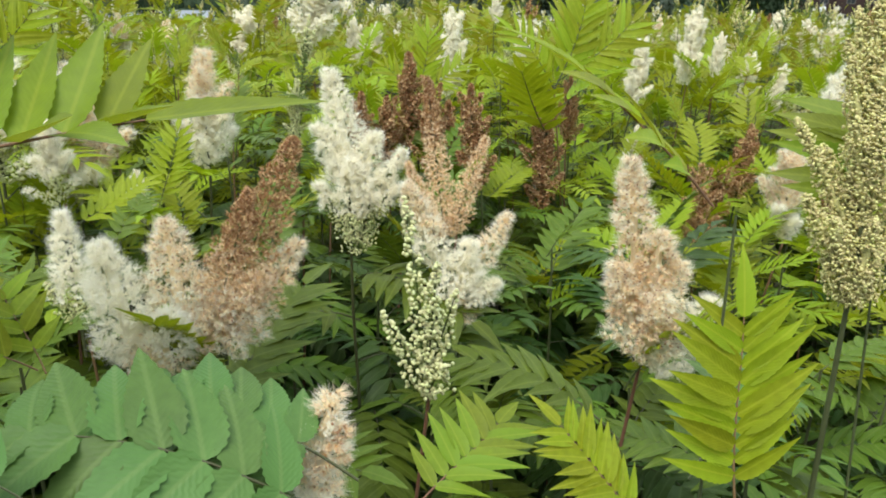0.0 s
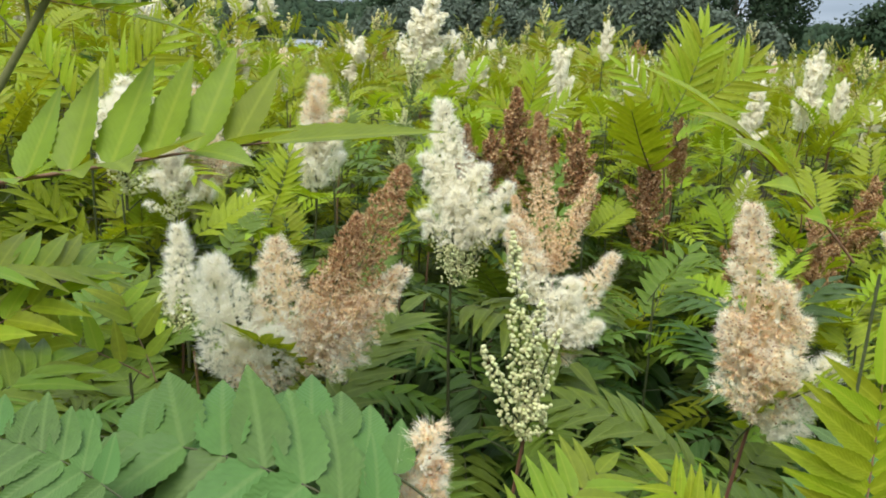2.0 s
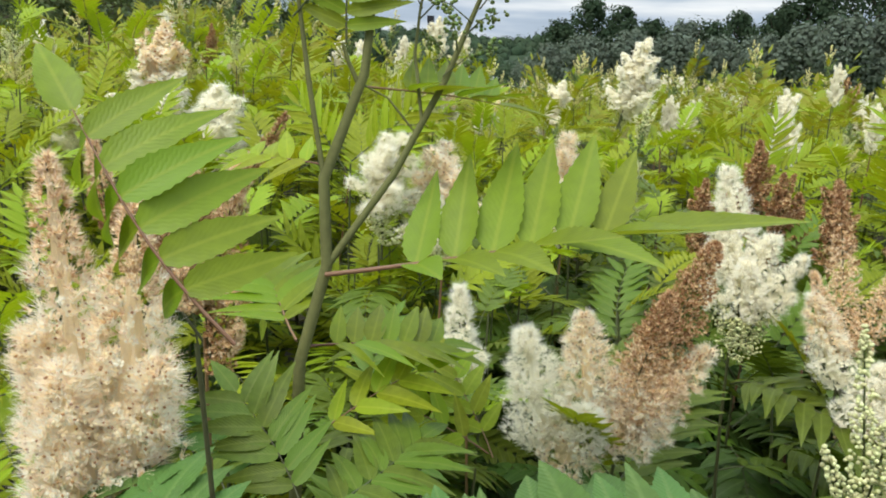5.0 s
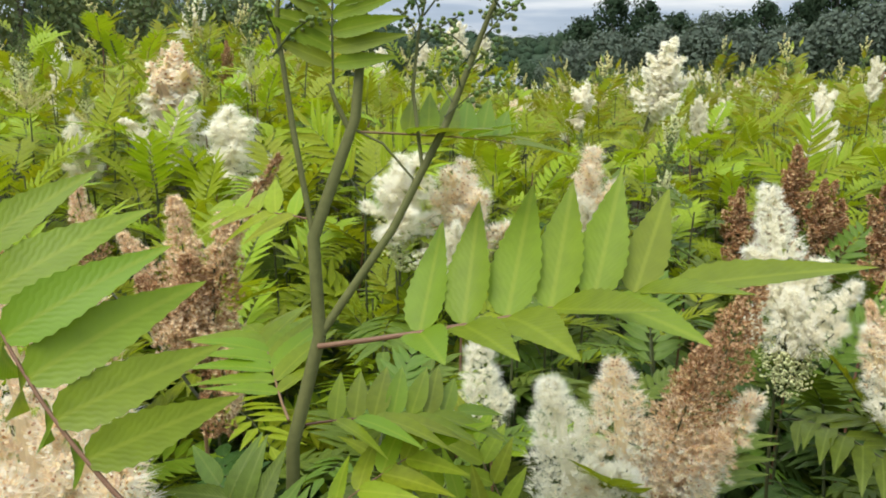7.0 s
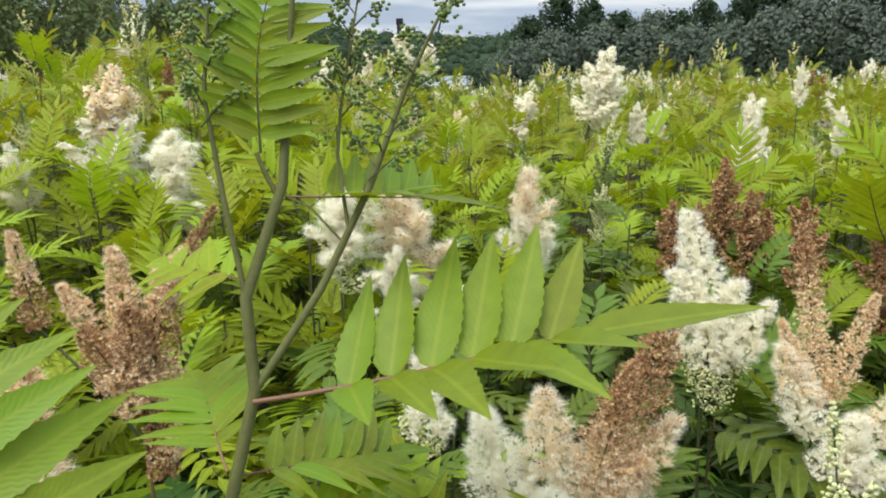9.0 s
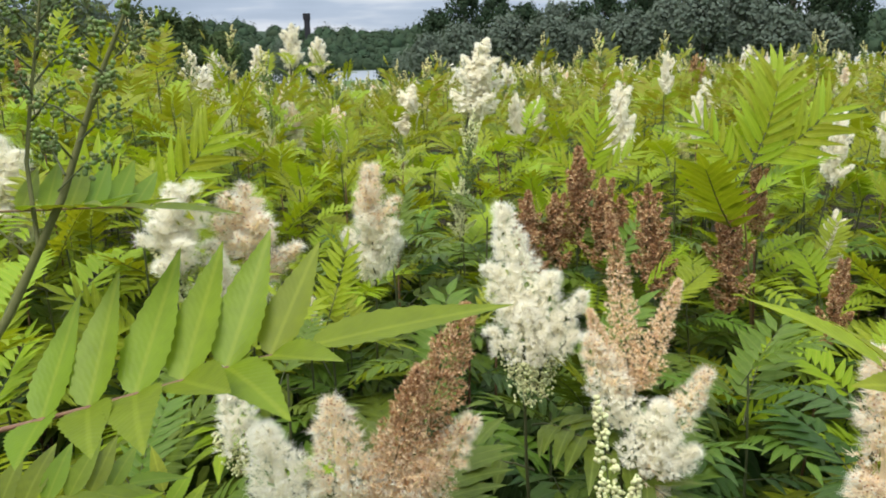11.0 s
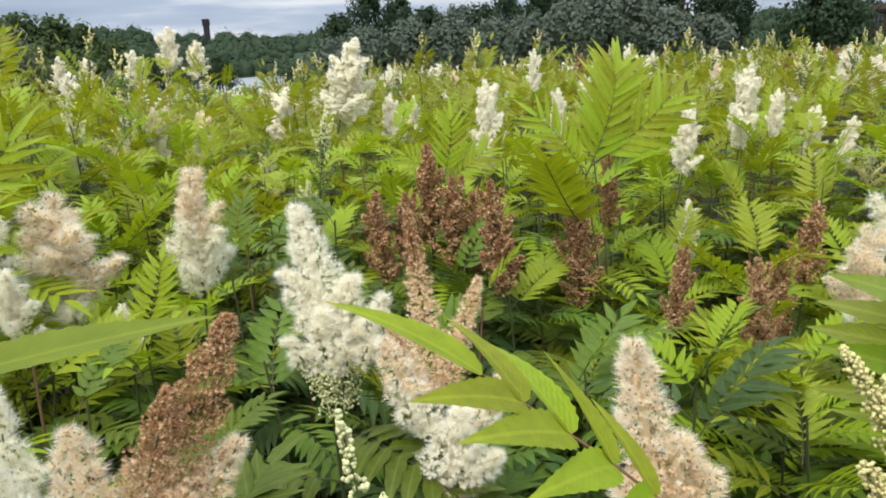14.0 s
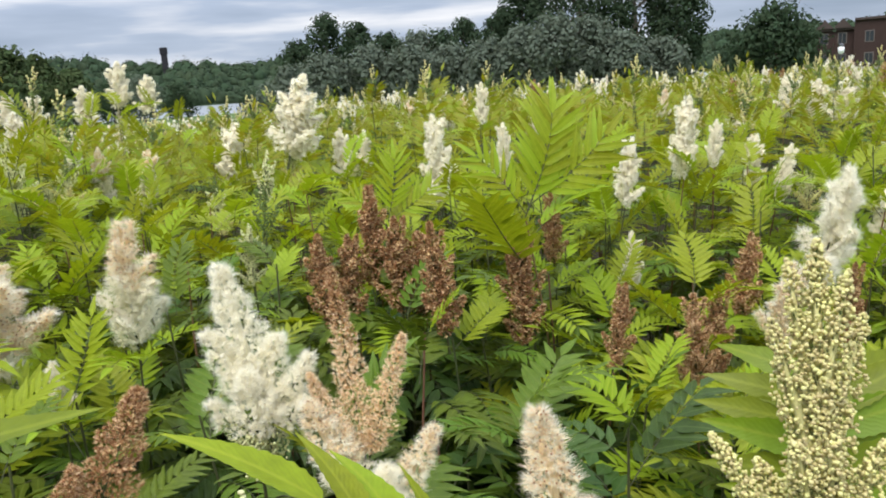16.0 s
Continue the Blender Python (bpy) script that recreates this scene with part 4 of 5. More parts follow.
# ---------------------------------------------------------------- single leaves and the tall seed-bearing shoot
def leaf_to(parent, mesh, base, tip, face, length, arch, name="leaf"):
    """Lays a leaf of that length and arch from base to the end of its rachis; face is where its upper side looks."""
    base, tip = Vector(base), Vector(tip)
    own = Vector((length * (1 - 0.12 * arch), 0, length * (0.18 - arch)))
    d = tip - base
    x = d.normalized()
    z = Vector(face)
    z = (z - x * z.dot(x)).normalized()
    y = z.cross(x)
    m = Matrix((x, y, z)).transposed().to_4x4()
    fix = Matrix.Rotation(math.atan2(own.z, own.x), 4, "Y")
    s = d.length / own.length
    stalk, blades = mesh
    leaf = part(name, stalk, parent, Matrix.Translation(base - parent.location) @ m @ fix @ Matrix.Scale(s, 4))
    for q in blades:
        part("leaflet", q, leaf)
    return leaf


M_FRESH = mat("fresh_leaf", (0.146, 0.208, 0.010), 0.45, 0.25, 12, 0.26, 0.36, GLOW, "object", True, 0.09)
M_FORK = mat("olive_stem", (0.110, 0.115, 0.040), 0.7, 0.25, 25, 0.15, bump=0.3)
M_PALE = mat("blue_green_leaf", (0.074, 0.140, 0.031), 0.48, 0.25, 12, 0.20, 0.18, GLOW, "object", True, 0.16, hue=0.015)
FLAT_YOUNG = leaf_mesh("young_leaf", M_YOUNG, 70, 10, 0.22, 0.080, 0.0195, 0.10, 3, 0.12, 66, 0.12, M_RED, split=True)
SHORT_YOUNG = leaf_mesh("young_leaf", M_YOUNG, 74, 4, 0.22, 0.088, 0.026, 0.10, 3, 0.15, 50, 0.2, M_RED, last=1.35, split=True)
FLAT_LEAF = leaf_mesh("leaf", M_FRESH, 71, 7, 0.22, 0.088, 0.0225, 0.10, 3, 0.30, 66, 0.15, M_RED, split=True)
FLAT_DARK = leaf_mesh("old_leaf", M_PALE, 72, 7, 0.30, 0.088, 0.036, 0.42, 3, 0.02, 70, 0.30, split=True)
N_LEAF = leaf_mesh("leaf", M_FRESH, 73, 6, 0.20, 0.080, 0.0235, 0.10, 3, 0.48, 74, 0.05, M_RED, bare=0.25, last=1.55, split=True)

BROAD_LEAF = leaf_mesh("leaf", M_FRESH, 76, 6, 0.22, 0.090, 0.0275, 0.10, 3, 0.15, 100, 0.22, M_RED, split=True, tuck=True)
FROND = leaf_mesh("young_leaf", M_YOUNG, 78, 8, 0.22, 0.088, 0.0125, 0.10, 3, 0.18, 52, 0.22, M_STEM, split=True)
DULL_LEAF = leaf_mesh("leaf", M_LEAF, 79, 7, 0.22, 0.088, 0.0240, 0.10, 3, 0.20, 66, 0.25, M_STEM, split=True)
SIDE_LEAF = leaf_mesh("leaf", M_FRESH, 77, 6, 0.22, 0.130, 0.036, 0.10, 3, 0.12, 80, 0.18, M_STEM, split=True)
UP_LEAF = leaf_mesh("leaf", M_FRESH, 75, 11, 0.20, 0.075, 0.0175, 0.10, 3, 0.12, 76, 0.12, M_STEM, bare=0.08, split=True)


def seed_shoot():
    """The tall shoot close by: a forked stem, loose sprays of green fruit, and broad fresh leaves."""
    foot = Vector((-0.52, 0.40, 0))
    root = new("false_spiraea")
    root.location = foot
    tagged(root, "tall forked false spiraea shoot with loose sprays of green fruit", "shrub", "shoots of the false spiraea thicket")
    h = Heap()

    def w(*p):
        return Vector(p) - foot

    fork = w(-0.49, 0.43, 1.375)
    h.tube([(0, 0, 0), w(-0.52, 0.40, 0.8), w(-0.507, 0.41, 1.29), fork], [0.0075, 0.0065, 0.0055, 0.0052], 0, 9)
    h.tube([fork, w(-0.497, 0.44, 1.45), w(-0.47, 0.465, 1.54), w(-0.465, 0.475, 1.62), w(-0.455, 0.48, 1.72)], [0.0052, 0.005, 0.0042, 0.003, 0.0015], 0, 9)
    h.tube([fork, w(-0.44, 0.46, 1.455), w(-0.405, 0.49, 1.535), w(-0.375, 0.51, 1.62), w(-0.34, 0.52, 1.69)], [0.0036, 0.0034, 0.003, 0.002, 0.001], 0, 8)
    h.tube([w(-0.497, 0.44, 1.45), w(-0.515, 0.45, 1.53), w(-0.53, 0.46, 1.61), w(-0.525, 0.47, 1.68)], [0.0024, 0.0024, 0.0018, 0.001], 0, 7)
    h.tube([w(-0.425, 0.475, 1.49), w(-0.45, 0.47, 1.52), w(-0.47, 0.465, 1.53)], [0.001, 0.001, 0.001], 0, 5)
    h.tube([w(-0.474, 0.462, 1.53), w(-0.483, 0.459, 1.55), w(-0.488, 0.458, 1.565)], [0.0024, 0.002, 0.0016], 0, 6)
    h.tube([w(-0.42, 0.475, 1.50), w(-0.435, 0.50, 1.56), w(-0.435, 0.515, 1.60), w(-0.42, 0.534, 1.70)], [0.0018, 0.0016, 0.0014, 0.0008], 0, 6)
    part("stem", h.mesh("stem", [M_FORK]), root)
    rnd = random.Random(77)
    for start, end, reach in ((w(-0.532, 0.455, 1.585), w(-0.522, 0.472, 1.69), 0.032), (w(-0.406, 0.487, 1.54), w(-0.341, 0.524, 1.68), 0.040), (w(-0.435, 0.515, 1.59), w(-0.42, 0.534, 1.70), 0.032)):
        g = Heap()
        for k in range(13):
            t = k / 12
            b = start.lerp(end, t)
            a = k * 2.4
            e = b + Vector((math.cos(a) * reach, math.sin(a) * reach, 0.018 + 0.01 * rnd.random())) * (1.1 - 0.5 * t)
            g.tube([b, (b + e) * 0.5 + Vector((0, 0, 0.004)), e], [0.0009, 0.0007, 0.0005], STEM_, 4)
            for j in range(int(820 * reach)):
                u = rnd.uniform(0.45, 1.05)
                q = b.lerp(e, u) + Vector((rnd.gauss(0, 0.0036), rnd.gauss(0, 0.0036), rnd.gauss(0, 0.0036)))
                g.ball(q, rnd.uniform(0.0014, 0.0024), GBUD_, rnd)
        part("fruit_spray", g.mesh("fruit_spray", HEAD), root, label="loose spray of small green fruit")
    leaf_to(root, N_LEAF, (-0.49, 0.43, 1.373), (-0.225, 0.487, 1.412), (0, -0.32, 0.95), 0.20, 0.10)
    leaf_to(root, UP_LEAF, (-0.488, 0.458, 1.565), (-0.473, 0.490, 1.70), (0.15, -0.9, 0.3), 0.20, 0.10)
    leaf_to(root, N_LEAF, (-0.47, 0.47, 1.53), (-0.36, 0.54, 1.515), (0, -0.25, 1), 0.20, 0.10)
    leaf_to(root, SHORT_YOUNG, (-0.50, 0.45, 1.455), (-0.60, 0.51, 1.46), (0, -0.6, 0.8), 0.22, 0.10)
    leaf_to(root, FLAT_LEAF, (-0.505, 0.41, 1.30), (-0.405, 0.52, 1.285), (0, -0.35, 1), 0.22, 0.10)
    leaf_to(root, FLAT_LEAF, (-0.505, 0.42, 1.31), (-0.62, 0.55, 1.32), (0, -0.3, 1), 0.22, 0.10)
    leaf_to(root, SHORT_YOUNG, (-0.505, 0.41, 1.22), (-0.41, 0.46, 1.27), (0, -0.5, 0.9), 0.22, 0.10)


seed_shoot()


def leafy(foot, top, seed, rows, label):
    """A shoot whose nearest leaves are laid one by one."""
    root = shrub(foot, top, None, seed, leaves=4, top_young=0.2, label=label, reach=(0.45, 0.8), thick=0.0022)
    for mesh, arch, base, tip, face in rows:
        leaf_to(root, mesh, base, tip, face, 0.30 if mesh == FLAT_DARK else 0.22, arch)
    return root


leafy((-0.42, 0.16, 0), (-0.402, 0.104, 1.435), 401, [
    (BROAD_LEAF, 0.1, (-0.402, 0.104, 1.430), (-0.496, 0.122, 1.520), (0.45, -0.75, 0.45)),
    (FLAT_DARK, 0.42, (-0.43, 0.17, 1.24), (-0.60, 0.26, 1.24), (0, -0.3, 1))], "false spiraea shoot with a broad leaf on a reddish stalk")
leafy((-0.02, 0.34, 0), (-0.01, 0.30, 1.14), 402, [
    (FLAT_DARK, 0.42, (-0.055, 0.30, 1.135), (-0.315, 0.32, 1.215), (0.1, -0.5, 0.9)),
    (FLAT_DARK, 0.42, (-0.05, 0.36, 1.14), (-0.28, 0.44, 1.17), (0, -0.3, 1)),
    (FLAT_LEAF, 0.1, (0.00, 0.36, 1.10), (0.08, 0.46, 1.13), (0, -0.3, 1))], "false spiraea shoot with arching blue-green leaves")
leafy((-0.30, 0.34, 0), (-0.30, 0.30, 1.08), 407, [
    (FLAT_DARK, 0.42, (-0.245, 0.229, 1.222), (-0.365, 0.241, 1.262), (0.1, -0.5, 0.9)),
    (FLAT_DARK, 0.42, (-0.30, 0.33, 1.08), (-0.13, 0.42, 1.14), (0, -0.3, 1))], "false spiraea shoot with arching blue-green leaves")
leafy((0.22, 0.34, 0), (0.22, 0.30, 1.10), 403, [
    (FLAT_YOUNG, 0.1, (0.245, 0.28, 1.14), (0.232, 0.31, 1.295), (0, -1, 0.25)),
    (FLAT_YOUNG, 0.1, (0.20, 0.34, 1.09), (0.125, 0.39, 1.16), (0, -0.4, 1)),
    (FLAT_DARK, 0.42, (0.24, 0.36, 1.12), (0.36, 0.50, 1.17), (0, -0.3, 1))], "false spiraea shoot with upright yellow-green leaves")
leafy((0.22, 0.29, 0), (0.207, 0.31, 1.375), 405, [
    (SHORT_YOUNG, 0.1, (0.205, 0.312, 1.378), (0.108, 0.325, 1.470), (0.35, -0.20, 1.0))], "false spiraea shoot with bright yellow-green leaves")
leafy((-0.37, 0.55, 0), (-0.35, 0.50, 1.17), 409, [
    (SHORT_YOUNG, 0.1, (-0.350, 0.50, 1.175), (-0.448, 0.50, 1.235), (0.1, -0.6, 0.9)),
    (SHORT_YOUNG, 0.1, (-0.350, 0.51, 1.170), (-0.400, 0.585, 1.236), (0.3, -0.6, 0.9))], "low false spiraea shoot with young yellow-green leaves")
leafy((-0.47, 0.34, 0), (-0.46, 0.305, 1.205), 410, [
    (DULL_LEAF, 0.1, (-0.458, 0.305, 1.210), (-0.395, 0.423, 1.227), (0, -0.45, 0.9)),
    (DULL_LEAF, 0.1, (-0.460, 0.305, 1.205), (-0.540, 0.360, 1.280), (0.1, -0.6, 0.8))], "false spiraea shoot with glossy mid-green leaves")
leafy((0.45, 0.42, 0), (0.43, 0.44, 1.33), 408, [
    (SIDE_LEAF, 0.1, (0.428, 0.442, 1.325), (0.440, 0.512, 1.425), (-0.25, -0.9, 0.45))], "false spiraea shoot with broad mid-green leaves beside the bud head")


for seed, foot, rows in (
        (420, (0.60, 1.95, 0), [((0.50, 1.83, 1.305), (0.57, 1.87, 1.555), (0, -1, 0.15)), ((0.51, 1.84, 1.33), (0.70, 1.86, 1.50), (0, -0.9, 0.4)), ((0.50, 1.83, 1.32), (0.38, 1.86, 1.46), (0, -0.9, 0.4)), ((0.51, 1.84, 1.36), (0.60, 2.0, 1.58), (0, -1, 0.2))]),
        (421, (0.20, 2.25, 0), [((0.17, 2.20, 1.26), (0.19, 2.23, 1.44), (0, -1, 0.15)), ((0.17, 2.20, 1.26), (0.30, 2.22, 1.36), (0, -0.8, 0.5)), ((0.17, 2.20, 1.24), (0.06, 2.22, 1.34), (0, -0.8, 0.5))]),
        (422, (-0.82, 1.52, 0), [((-0.83, 1.47, 1.33), (-0.68, 1.50, 1.50), (0.2, -0.9, 0.4)), ((-0.84, 1.47, 1.31), (-0.98, 1.50, 1.45), (-0.2, -0.9, 0.4)), ((-0.83, 1.47, 1.30), (-0.68, 1.42, 1.38), (0, -0.5, 0.9))])):
    tall = shrub(foot, rows[0][0], None, seed, leaves=8, top_young=0.5, spread=1.2, label="tall leafy false spiraea shoot with upright yellow-green fronds")
    for base, tip, face in rows:
        leaf_to(tall, FROND, base, tip, face, 0.22, 0.10)


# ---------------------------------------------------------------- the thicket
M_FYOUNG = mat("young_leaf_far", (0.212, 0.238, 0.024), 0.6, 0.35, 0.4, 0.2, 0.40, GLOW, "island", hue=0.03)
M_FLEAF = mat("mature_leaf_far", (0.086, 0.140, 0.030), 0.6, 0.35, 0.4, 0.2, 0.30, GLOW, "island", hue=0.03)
M_FBUD = mat("bud_spire_far", (0.24, 0.26, 0.08), 0.7, 0.3, 0.4, 0.2, 0.2, (1, 1, 0.8), "island", hue=0.03)


def canopy(r):
    return float(np.interp(r, (0.5, 0.9, 1.5, 2.5, 4.0, 6.0, 12.0, 20.0, 40.0), (1.02, 1.10, 1.20, 1.32, 1.38, 1.36, 1.32, 1.24, 1.00)))


def lower(x, y):
    """The thicket dips towards the river."""
    r, az = math.hypot(x, y), math.degrees(math.atan2(x, y))
    return min(0.28, 0.035 * max(0, r - 3.5)) * min(1, max(0, (-3 - az) / 5))


def rise(x, y):
    """Taller shoots stand on the river side."""
    az = math.degrees(math.atan2(x, y))
    return 0.26 * min(1, max(0, (-19 - az) / 7))


def kind_for(rnd, x, y):
    if 0.0 < x < 1.2 and 1.5 < y < 2.3:
        return rnd.choice((None, None, "brown"))
    u = rnd.random()
    return None if u < 0.68 else "bud" if u < 0.78 else "white" if u < 0.86 else "cream" if u < 0.90 else "brown" if u < 0.93 else None


def thicket_near():
    rnd = random.Random(9)
    step = 0.22
    taken = [Vector((o.location.x, o.location.y)) for o in scene.objects if o.name.startswith("false_spiraea")]
    n = 0
    for i in range(-17, 17):
        for j in range(2, 21):
            x, y = i * step + rnd.uniform(-0.1, 0.1), j * step + rnd.uniform(-0.1, 0.1)
            r = math.hypot(x, y)
            if r < 0.62 or r > 3.9 or not -60 < math.degrees(math.atan2(x, y)) < 48:
                continue
            if r < 1.1 and min((Vector((x, y)) - q).length for q in taken) < 0.13:
                continue
            kind = kind_for(rnd, x, y) if r > 2.3 or x > 0 and r > 1.7 else None
            if -0.62 * y < x < 0.72 * y and kind != "bud":
                kind = None
            top = canopy(r) + rnd.uniform(-0.12, 0.07) + (0.10 if kind else 0) - (0.10 if r < 1.7 else 0)
            if x < -0.9:
                top += 0.05
            elif r > 1.6:
                top -= 0.08 + (0.09 if 0 < x < 1.2 and y < 2.3 else 0)
            if r > 2.6:
                top += rise(x, y) * rnd.uniform(0.3, 1.0)
            shrub((x, y, 0), (x + rnd.uniform(-0.06, 0.06), y + rnd.uniform(-0.06, 0.06), top), kind, 1000 + n, near=r < 1.2, size=rnd.uniform(0.7, 1.05) if kind else 1.0, leaves=15 if r > 1.2 else 13, spread=1.05 if x < -0.7 else 0.95, top_young=rnd.uniform(0.5, 1.0) if x < -0.7 and r > 1.2 else 0.04 if r < 1.3 else rnd.uniform(0.3, 0.9) if x > 0.55 else rnd.choice((0.0, 0.1, 0.3)) if r < 2.3 else rnd.uniform(0.2, 1.0), reach=(0.40, 1.0), aged=rnd.uniform(0.7, 0.95) if r < 2.3 else 0.65)
            n += 1


def tuft_mesh(seed, leaves=8, top=1.0):
    """The upper half of a shoot seen from some metres off, as one crown of feathered leaves."""
    rnd = random.Random(seed)
    h = Heap()
    h.tube([(0, 0, -1.0), (0, 0, 0)], [0.005, 0.002], 1, 4)
    for i in range(leaves):
        t = (i + 0.5) / leaves
        w = i * 2.4 + rnd.uniform(-0.3, 0.3)
        up = 0.15 + 0.75 * t * t
        z = -0.50 + 0.48 * t
        d = Vector((math.cos(w) * (1 - 0.6 * up), math.sin(w) * (1 - 0.6 * up), up)).normalized()
        ln = rnd.uniform(0.19, 0.26)
        side = d.cross(Vector((0, 0, 1))).normalized()
        nrm = side.cross(d)
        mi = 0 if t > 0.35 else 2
        for k in range(8):
            s = 0.22 + 0.76 * k / 8
            p = Vector((0, 0, z)) + d * (ln * s) - Vector((0, 0, 0.16 * ln * s * s))
            for sg in (-1, 1):
                q = (side * sg + d * 0.55 + nrm * rnd.uniform(-0.1, 0.3)).normalized()
                l2 = 0.07 * (0.7 + 0.5 * math.sin(3.1 * (0.2 + 0.7 * k / 8)))
                c = q.cross(nrm).normalized() * 0.0088
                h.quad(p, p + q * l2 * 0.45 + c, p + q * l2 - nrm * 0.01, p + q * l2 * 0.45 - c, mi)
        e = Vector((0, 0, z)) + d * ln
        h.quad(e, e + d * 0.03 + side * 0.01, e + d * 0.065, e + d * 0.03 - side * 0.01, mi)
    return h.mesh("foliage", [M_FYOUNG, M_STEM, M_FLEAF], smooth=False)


HEADS_FAR = {
    "white": [head_mesh("flower_head", 61 + i, 0.27, 0.19, ["white"], 11, step=0.029, fine=False, loose=0.95) for i in range(3)],
    "cream": [head_mesh("flower_head", 65 + i, 0.26, 0.18, ["white", "cream"], 11, step=0.029, fine=False, loose=0.95) for i in range(2)],
    "brown": [head_mesh("flower_head", 68 + i, 0.24, 0.09, ["brown"], 8, step=0.022, fine=False) for i in range(1)],
    "bud": [head_mesh("flower_head", 71 + i, 0.28, 0.115, ["ybud", "gbud", "ybud"], 9, step=0.020, fine=False) for i in range(2)],
}


def joined(name, items, mats, label, category):
    """Many placed copies of meshes as one object; each mesh's own materials are looked up among mats."""
    vs, loops, sizes, mi = [], [], [], []
    off = 0
    for me, m in items:
        v = np.empty(len(me.vertices) * 3)
        me.vertices.foreach_get("co", v)
        m = np.array(m)
        vs.append(v.reshape(-1, 3) @ m[:3, :3].T + m[:3, 3])
        lp = np.empty(len(me.loops), np.int64)
        me.loops.foreach_get("vertex_index", lp)
        loops.append(lp + off)
        ls = np.empty(len(me.polygons), np.int64)
        me.polygons.foreach_get("loop_total", ls)
        sizes.append(ls)
        k = np.empty(len(me.polygons), np.int64)
        me.polygons.foreach_get("material_index", k)
        mi.append(np.array([mats.index(x) for x in me.materials])[k])
        off += len(me.vertices)
    vs, loops, sizes, mi = (np.concatenate(a) for a in (vs, loops, sizes, mi))
    me = bpy.data.meshes.new(name)
    me.vertices.add(len(vs))
    me.vertices.foreach_set("co", vs.ravel())
    me.loops.add(len(loops))
    me.loops.foreach_set("vertex_index", loops.astype(np.int32))
    me.polygons.add(len(sizes))
    me.polygons.foreach_set("loop_start", np.concatenate(([0], np.cumsum(sizes)[:-1])).astype(np.int32))
    for x in mats:
        me.materials.append(x)
    me.polygons.foreach_set("material_index", mi.astype(np.int32))
    me.update(calc_edges=True)
    me.validate()
    return tagged(new(name, me), label, category, kind="stuff")


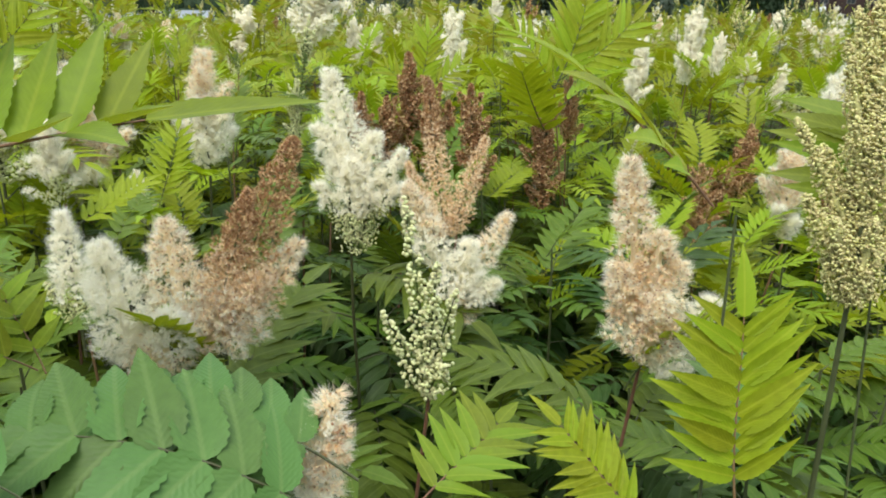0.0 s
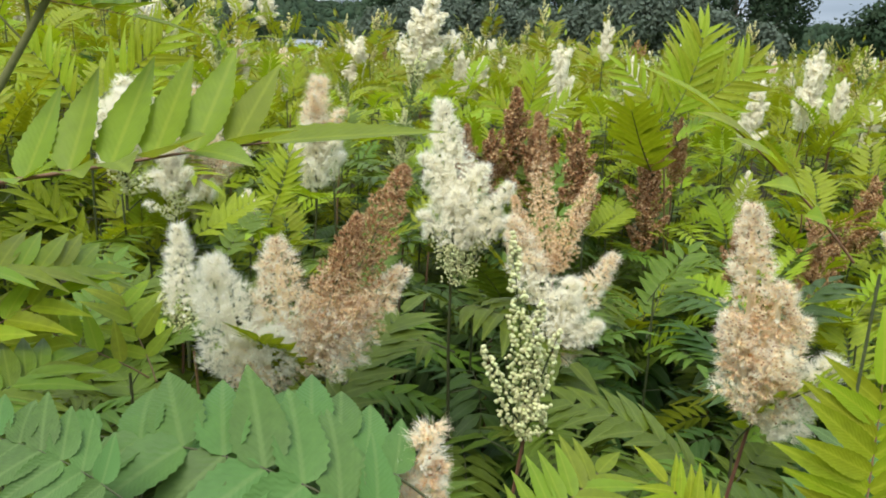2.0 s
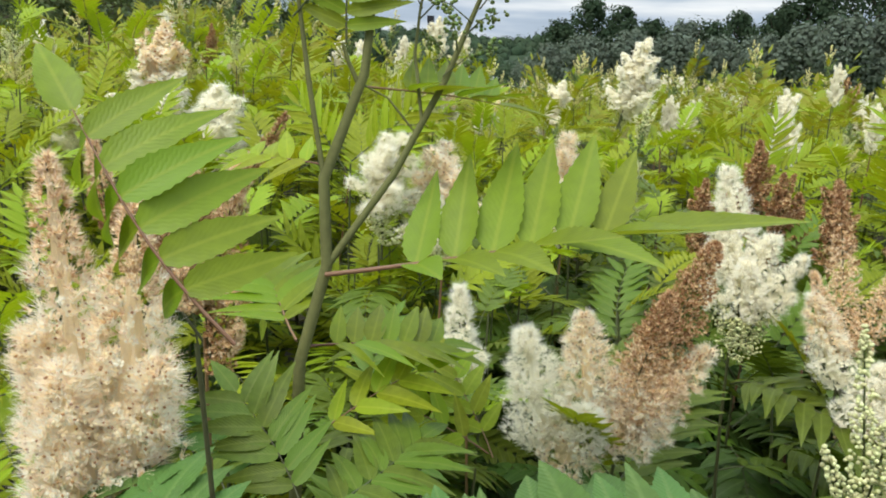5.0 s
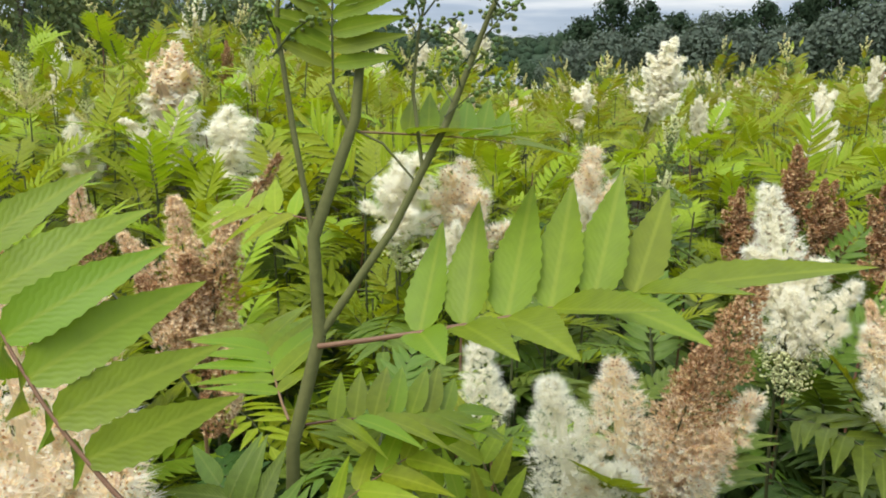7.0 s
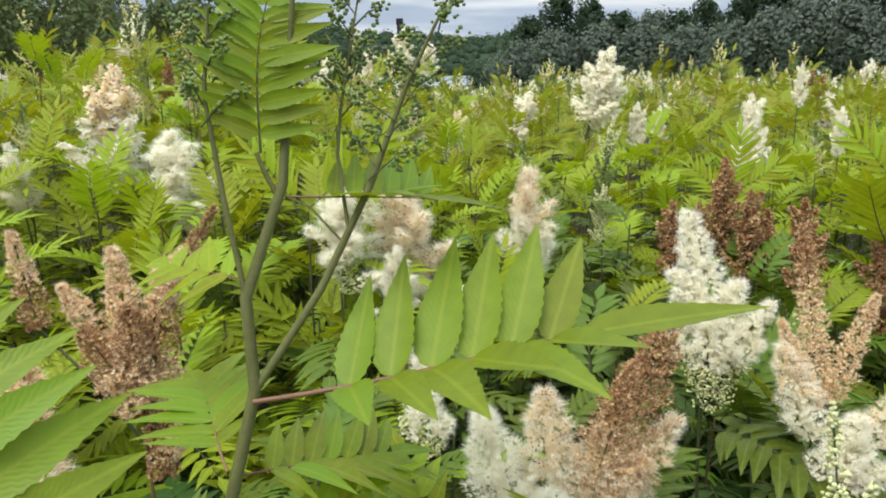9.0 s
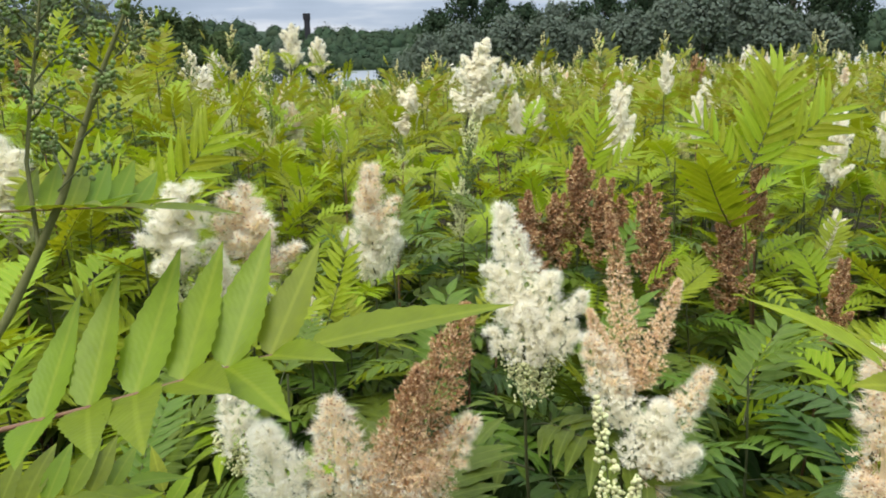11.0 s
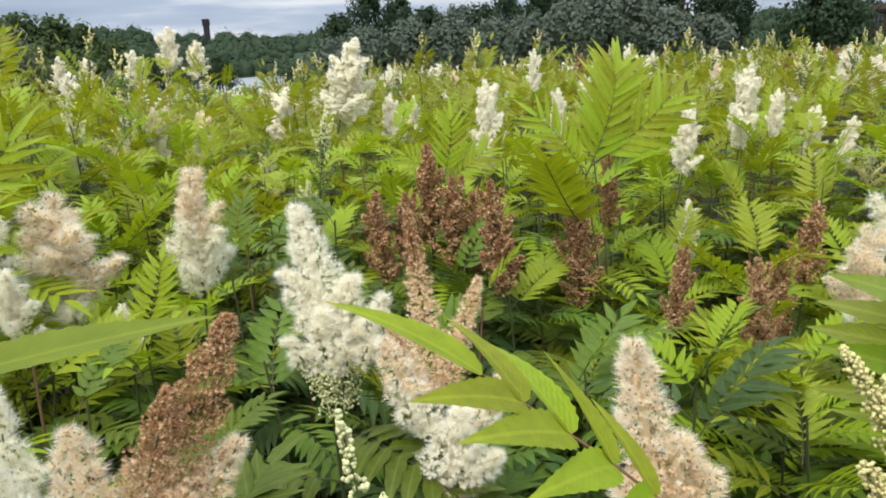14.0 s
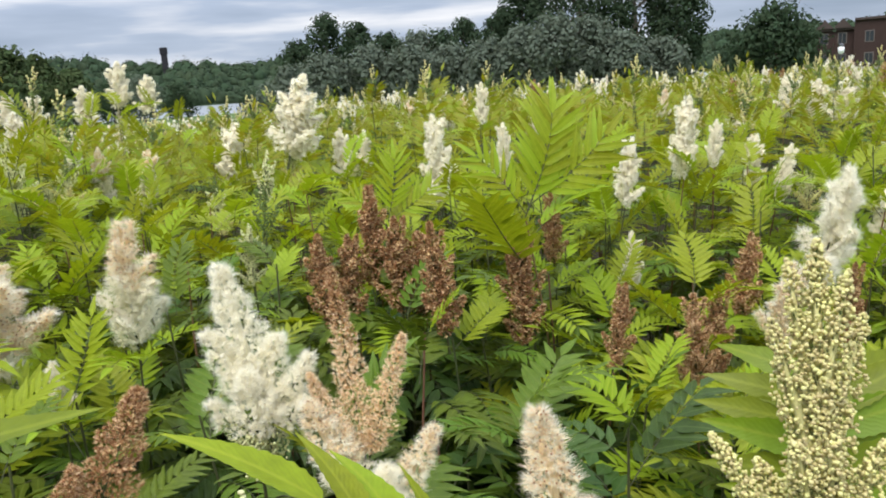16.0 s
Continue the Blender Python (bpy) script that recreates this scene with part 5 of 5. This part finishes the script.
def thicket_mid():
    rnd = random.Random(19)
    tufts = [tuft_mesh(80 + i) for i in range(6)]
    step = 0.36
    items = []
    for i in range(-30, 31):
        for j in range(-3, 33):
            x, y = i * step + rnd.uniform(-0.16, 0.16), j * step + rnd.uniform(-0.16, 0.16)
            r = math.hypot(x, y)
            az = math.degrees(math.atan2(x, y))
            aside = az < -60 or az > 49
            if r > 11.5 or r < (1.3 if aside else 3.4) or abs(az) > 96 or aside and rnd.random() < (0.5 if r < 4 else 0.8):
                continue
            kind = kind_for(rnd, 5, 5)
            if math.atan2(x, y) > radians(47) and rnd.random() < 0.4:
                continue
            if kind is None and rnd.random() < 0.32:
                kind = "bud"
            elif kind is None and rnd.random() < 0.06:
                kind = "white"
            if aside and rnd.random() < 0.6:
                kind = None
            if r < 5.4 and -0.55 * y < x < 0.62 * y and kind != "bud":
                kind = None
            patch = noise.noise((x * 0.35, y * 0.35, 2))
            if kind in ("white", "cream") and (patch < -0.12 or x < -0.25 * y and r < 8 and rnd.random() < 0.6):
                kind = None
            top = canopy(r) + rnd.uniform(-0.14, 0.08) + 0.12 * patch - lower(x, y) + (0.08 if kind == "bud" else 0) + rise(x, y) * (1 if r < 8 else 0.6)
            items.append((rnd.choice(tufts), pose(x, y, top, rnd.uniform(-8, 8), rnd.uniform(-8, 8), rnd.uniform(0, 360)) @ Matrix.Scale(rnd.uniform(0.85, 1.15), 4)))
            if kind:
                items.append((rnd.choice(HEADS_FAR[kind]), pose(x, y, top - 0.05, rnd.uniform(-14, 14), rnd.uniform(-14, 14), rnd.uniform(0, 360)) @ Matrix.Scale(rnd.uniform(0.8, 1.15), 4)))
    joined("thicket", items, [M_FYOUNG, M_FLEAF, M_STEM, M_WHITE, M_STAMEN, M_CREAM, M_TAN, M_BROWN, M_BUD, M_YBUD, M_GBUD], "dense false spiraea thicket with white and cream flower heads", "shrubs")


def thicket_far():
    rnd = random.Random(29)
    h = Heap()
    for n in range(6200):
        r = 11 + 29 * rnd.random() ** 0.8
        a = radians(rnd.uniform(-54, 52))
        x, y = r * math.sin(a), r * math.cos(a)
        top = canopy(r) + rnd.uniform(-0.15, 0.12) + 0.10 * noise.noise((x * 0.3, y * 0.3, 4)) - lower(x, y)
        c = Vector((x, y, top + land(x, y)))
        for i in range(9):
            w = i * 2.4 + rnd.uniform(-0.4, 0.4)
            up = rnd.uniform(0.1, 0.9)
            d = Vector((math.cos(w), math.sin(w), up)).normalized()
            p = c - Vector((0, 0, rnd.uniform(0.15, 0.6)))
            ln, s = rnd.uniform(0.22, 0.36), d.cross(Vector((0, 0, 1))).normalized() * rnd.uniform(0.05, 0.085)
            h.quad(p, p + d * ln * 0.5 + s, p + d * ln, p + d * ln * 0.5 - s, 0 if i < 7 else 1)
        u = rnd.random()
        if u < 0.42:
            mi = 2 if u < 0.15 else 4 if u > 0.20 else 3
            w = 0.05 if mi < 4 else 0.032
            for k in range(9):
                t = rnd.random()
                q = c + Vector((rnd.gauss(0, w) * (1 - t), rnd.gauss(0, w) * (1 - t), -0.1 + 0.30 * t))
                a1, b1, d1 = turn_axes(rnd)
                h.tri(q + a1 * 0.045, q - a1 * 0.03 + b1 * 0.04, q - a1 * 0.03 - b1 * 0.04, mi)
    tagged(new("far_thicket", h.mesh("far_thicket", [M_FYOUNG, M_FLEAF, M_WHITE, M_CREAM, M_FBUD], smooth=False)), "far part of the false spiraea thicket, yellow-green with white heads", "shrubs", kind="stuff")


thicket_near()
thicket_mid()
thicket_far()
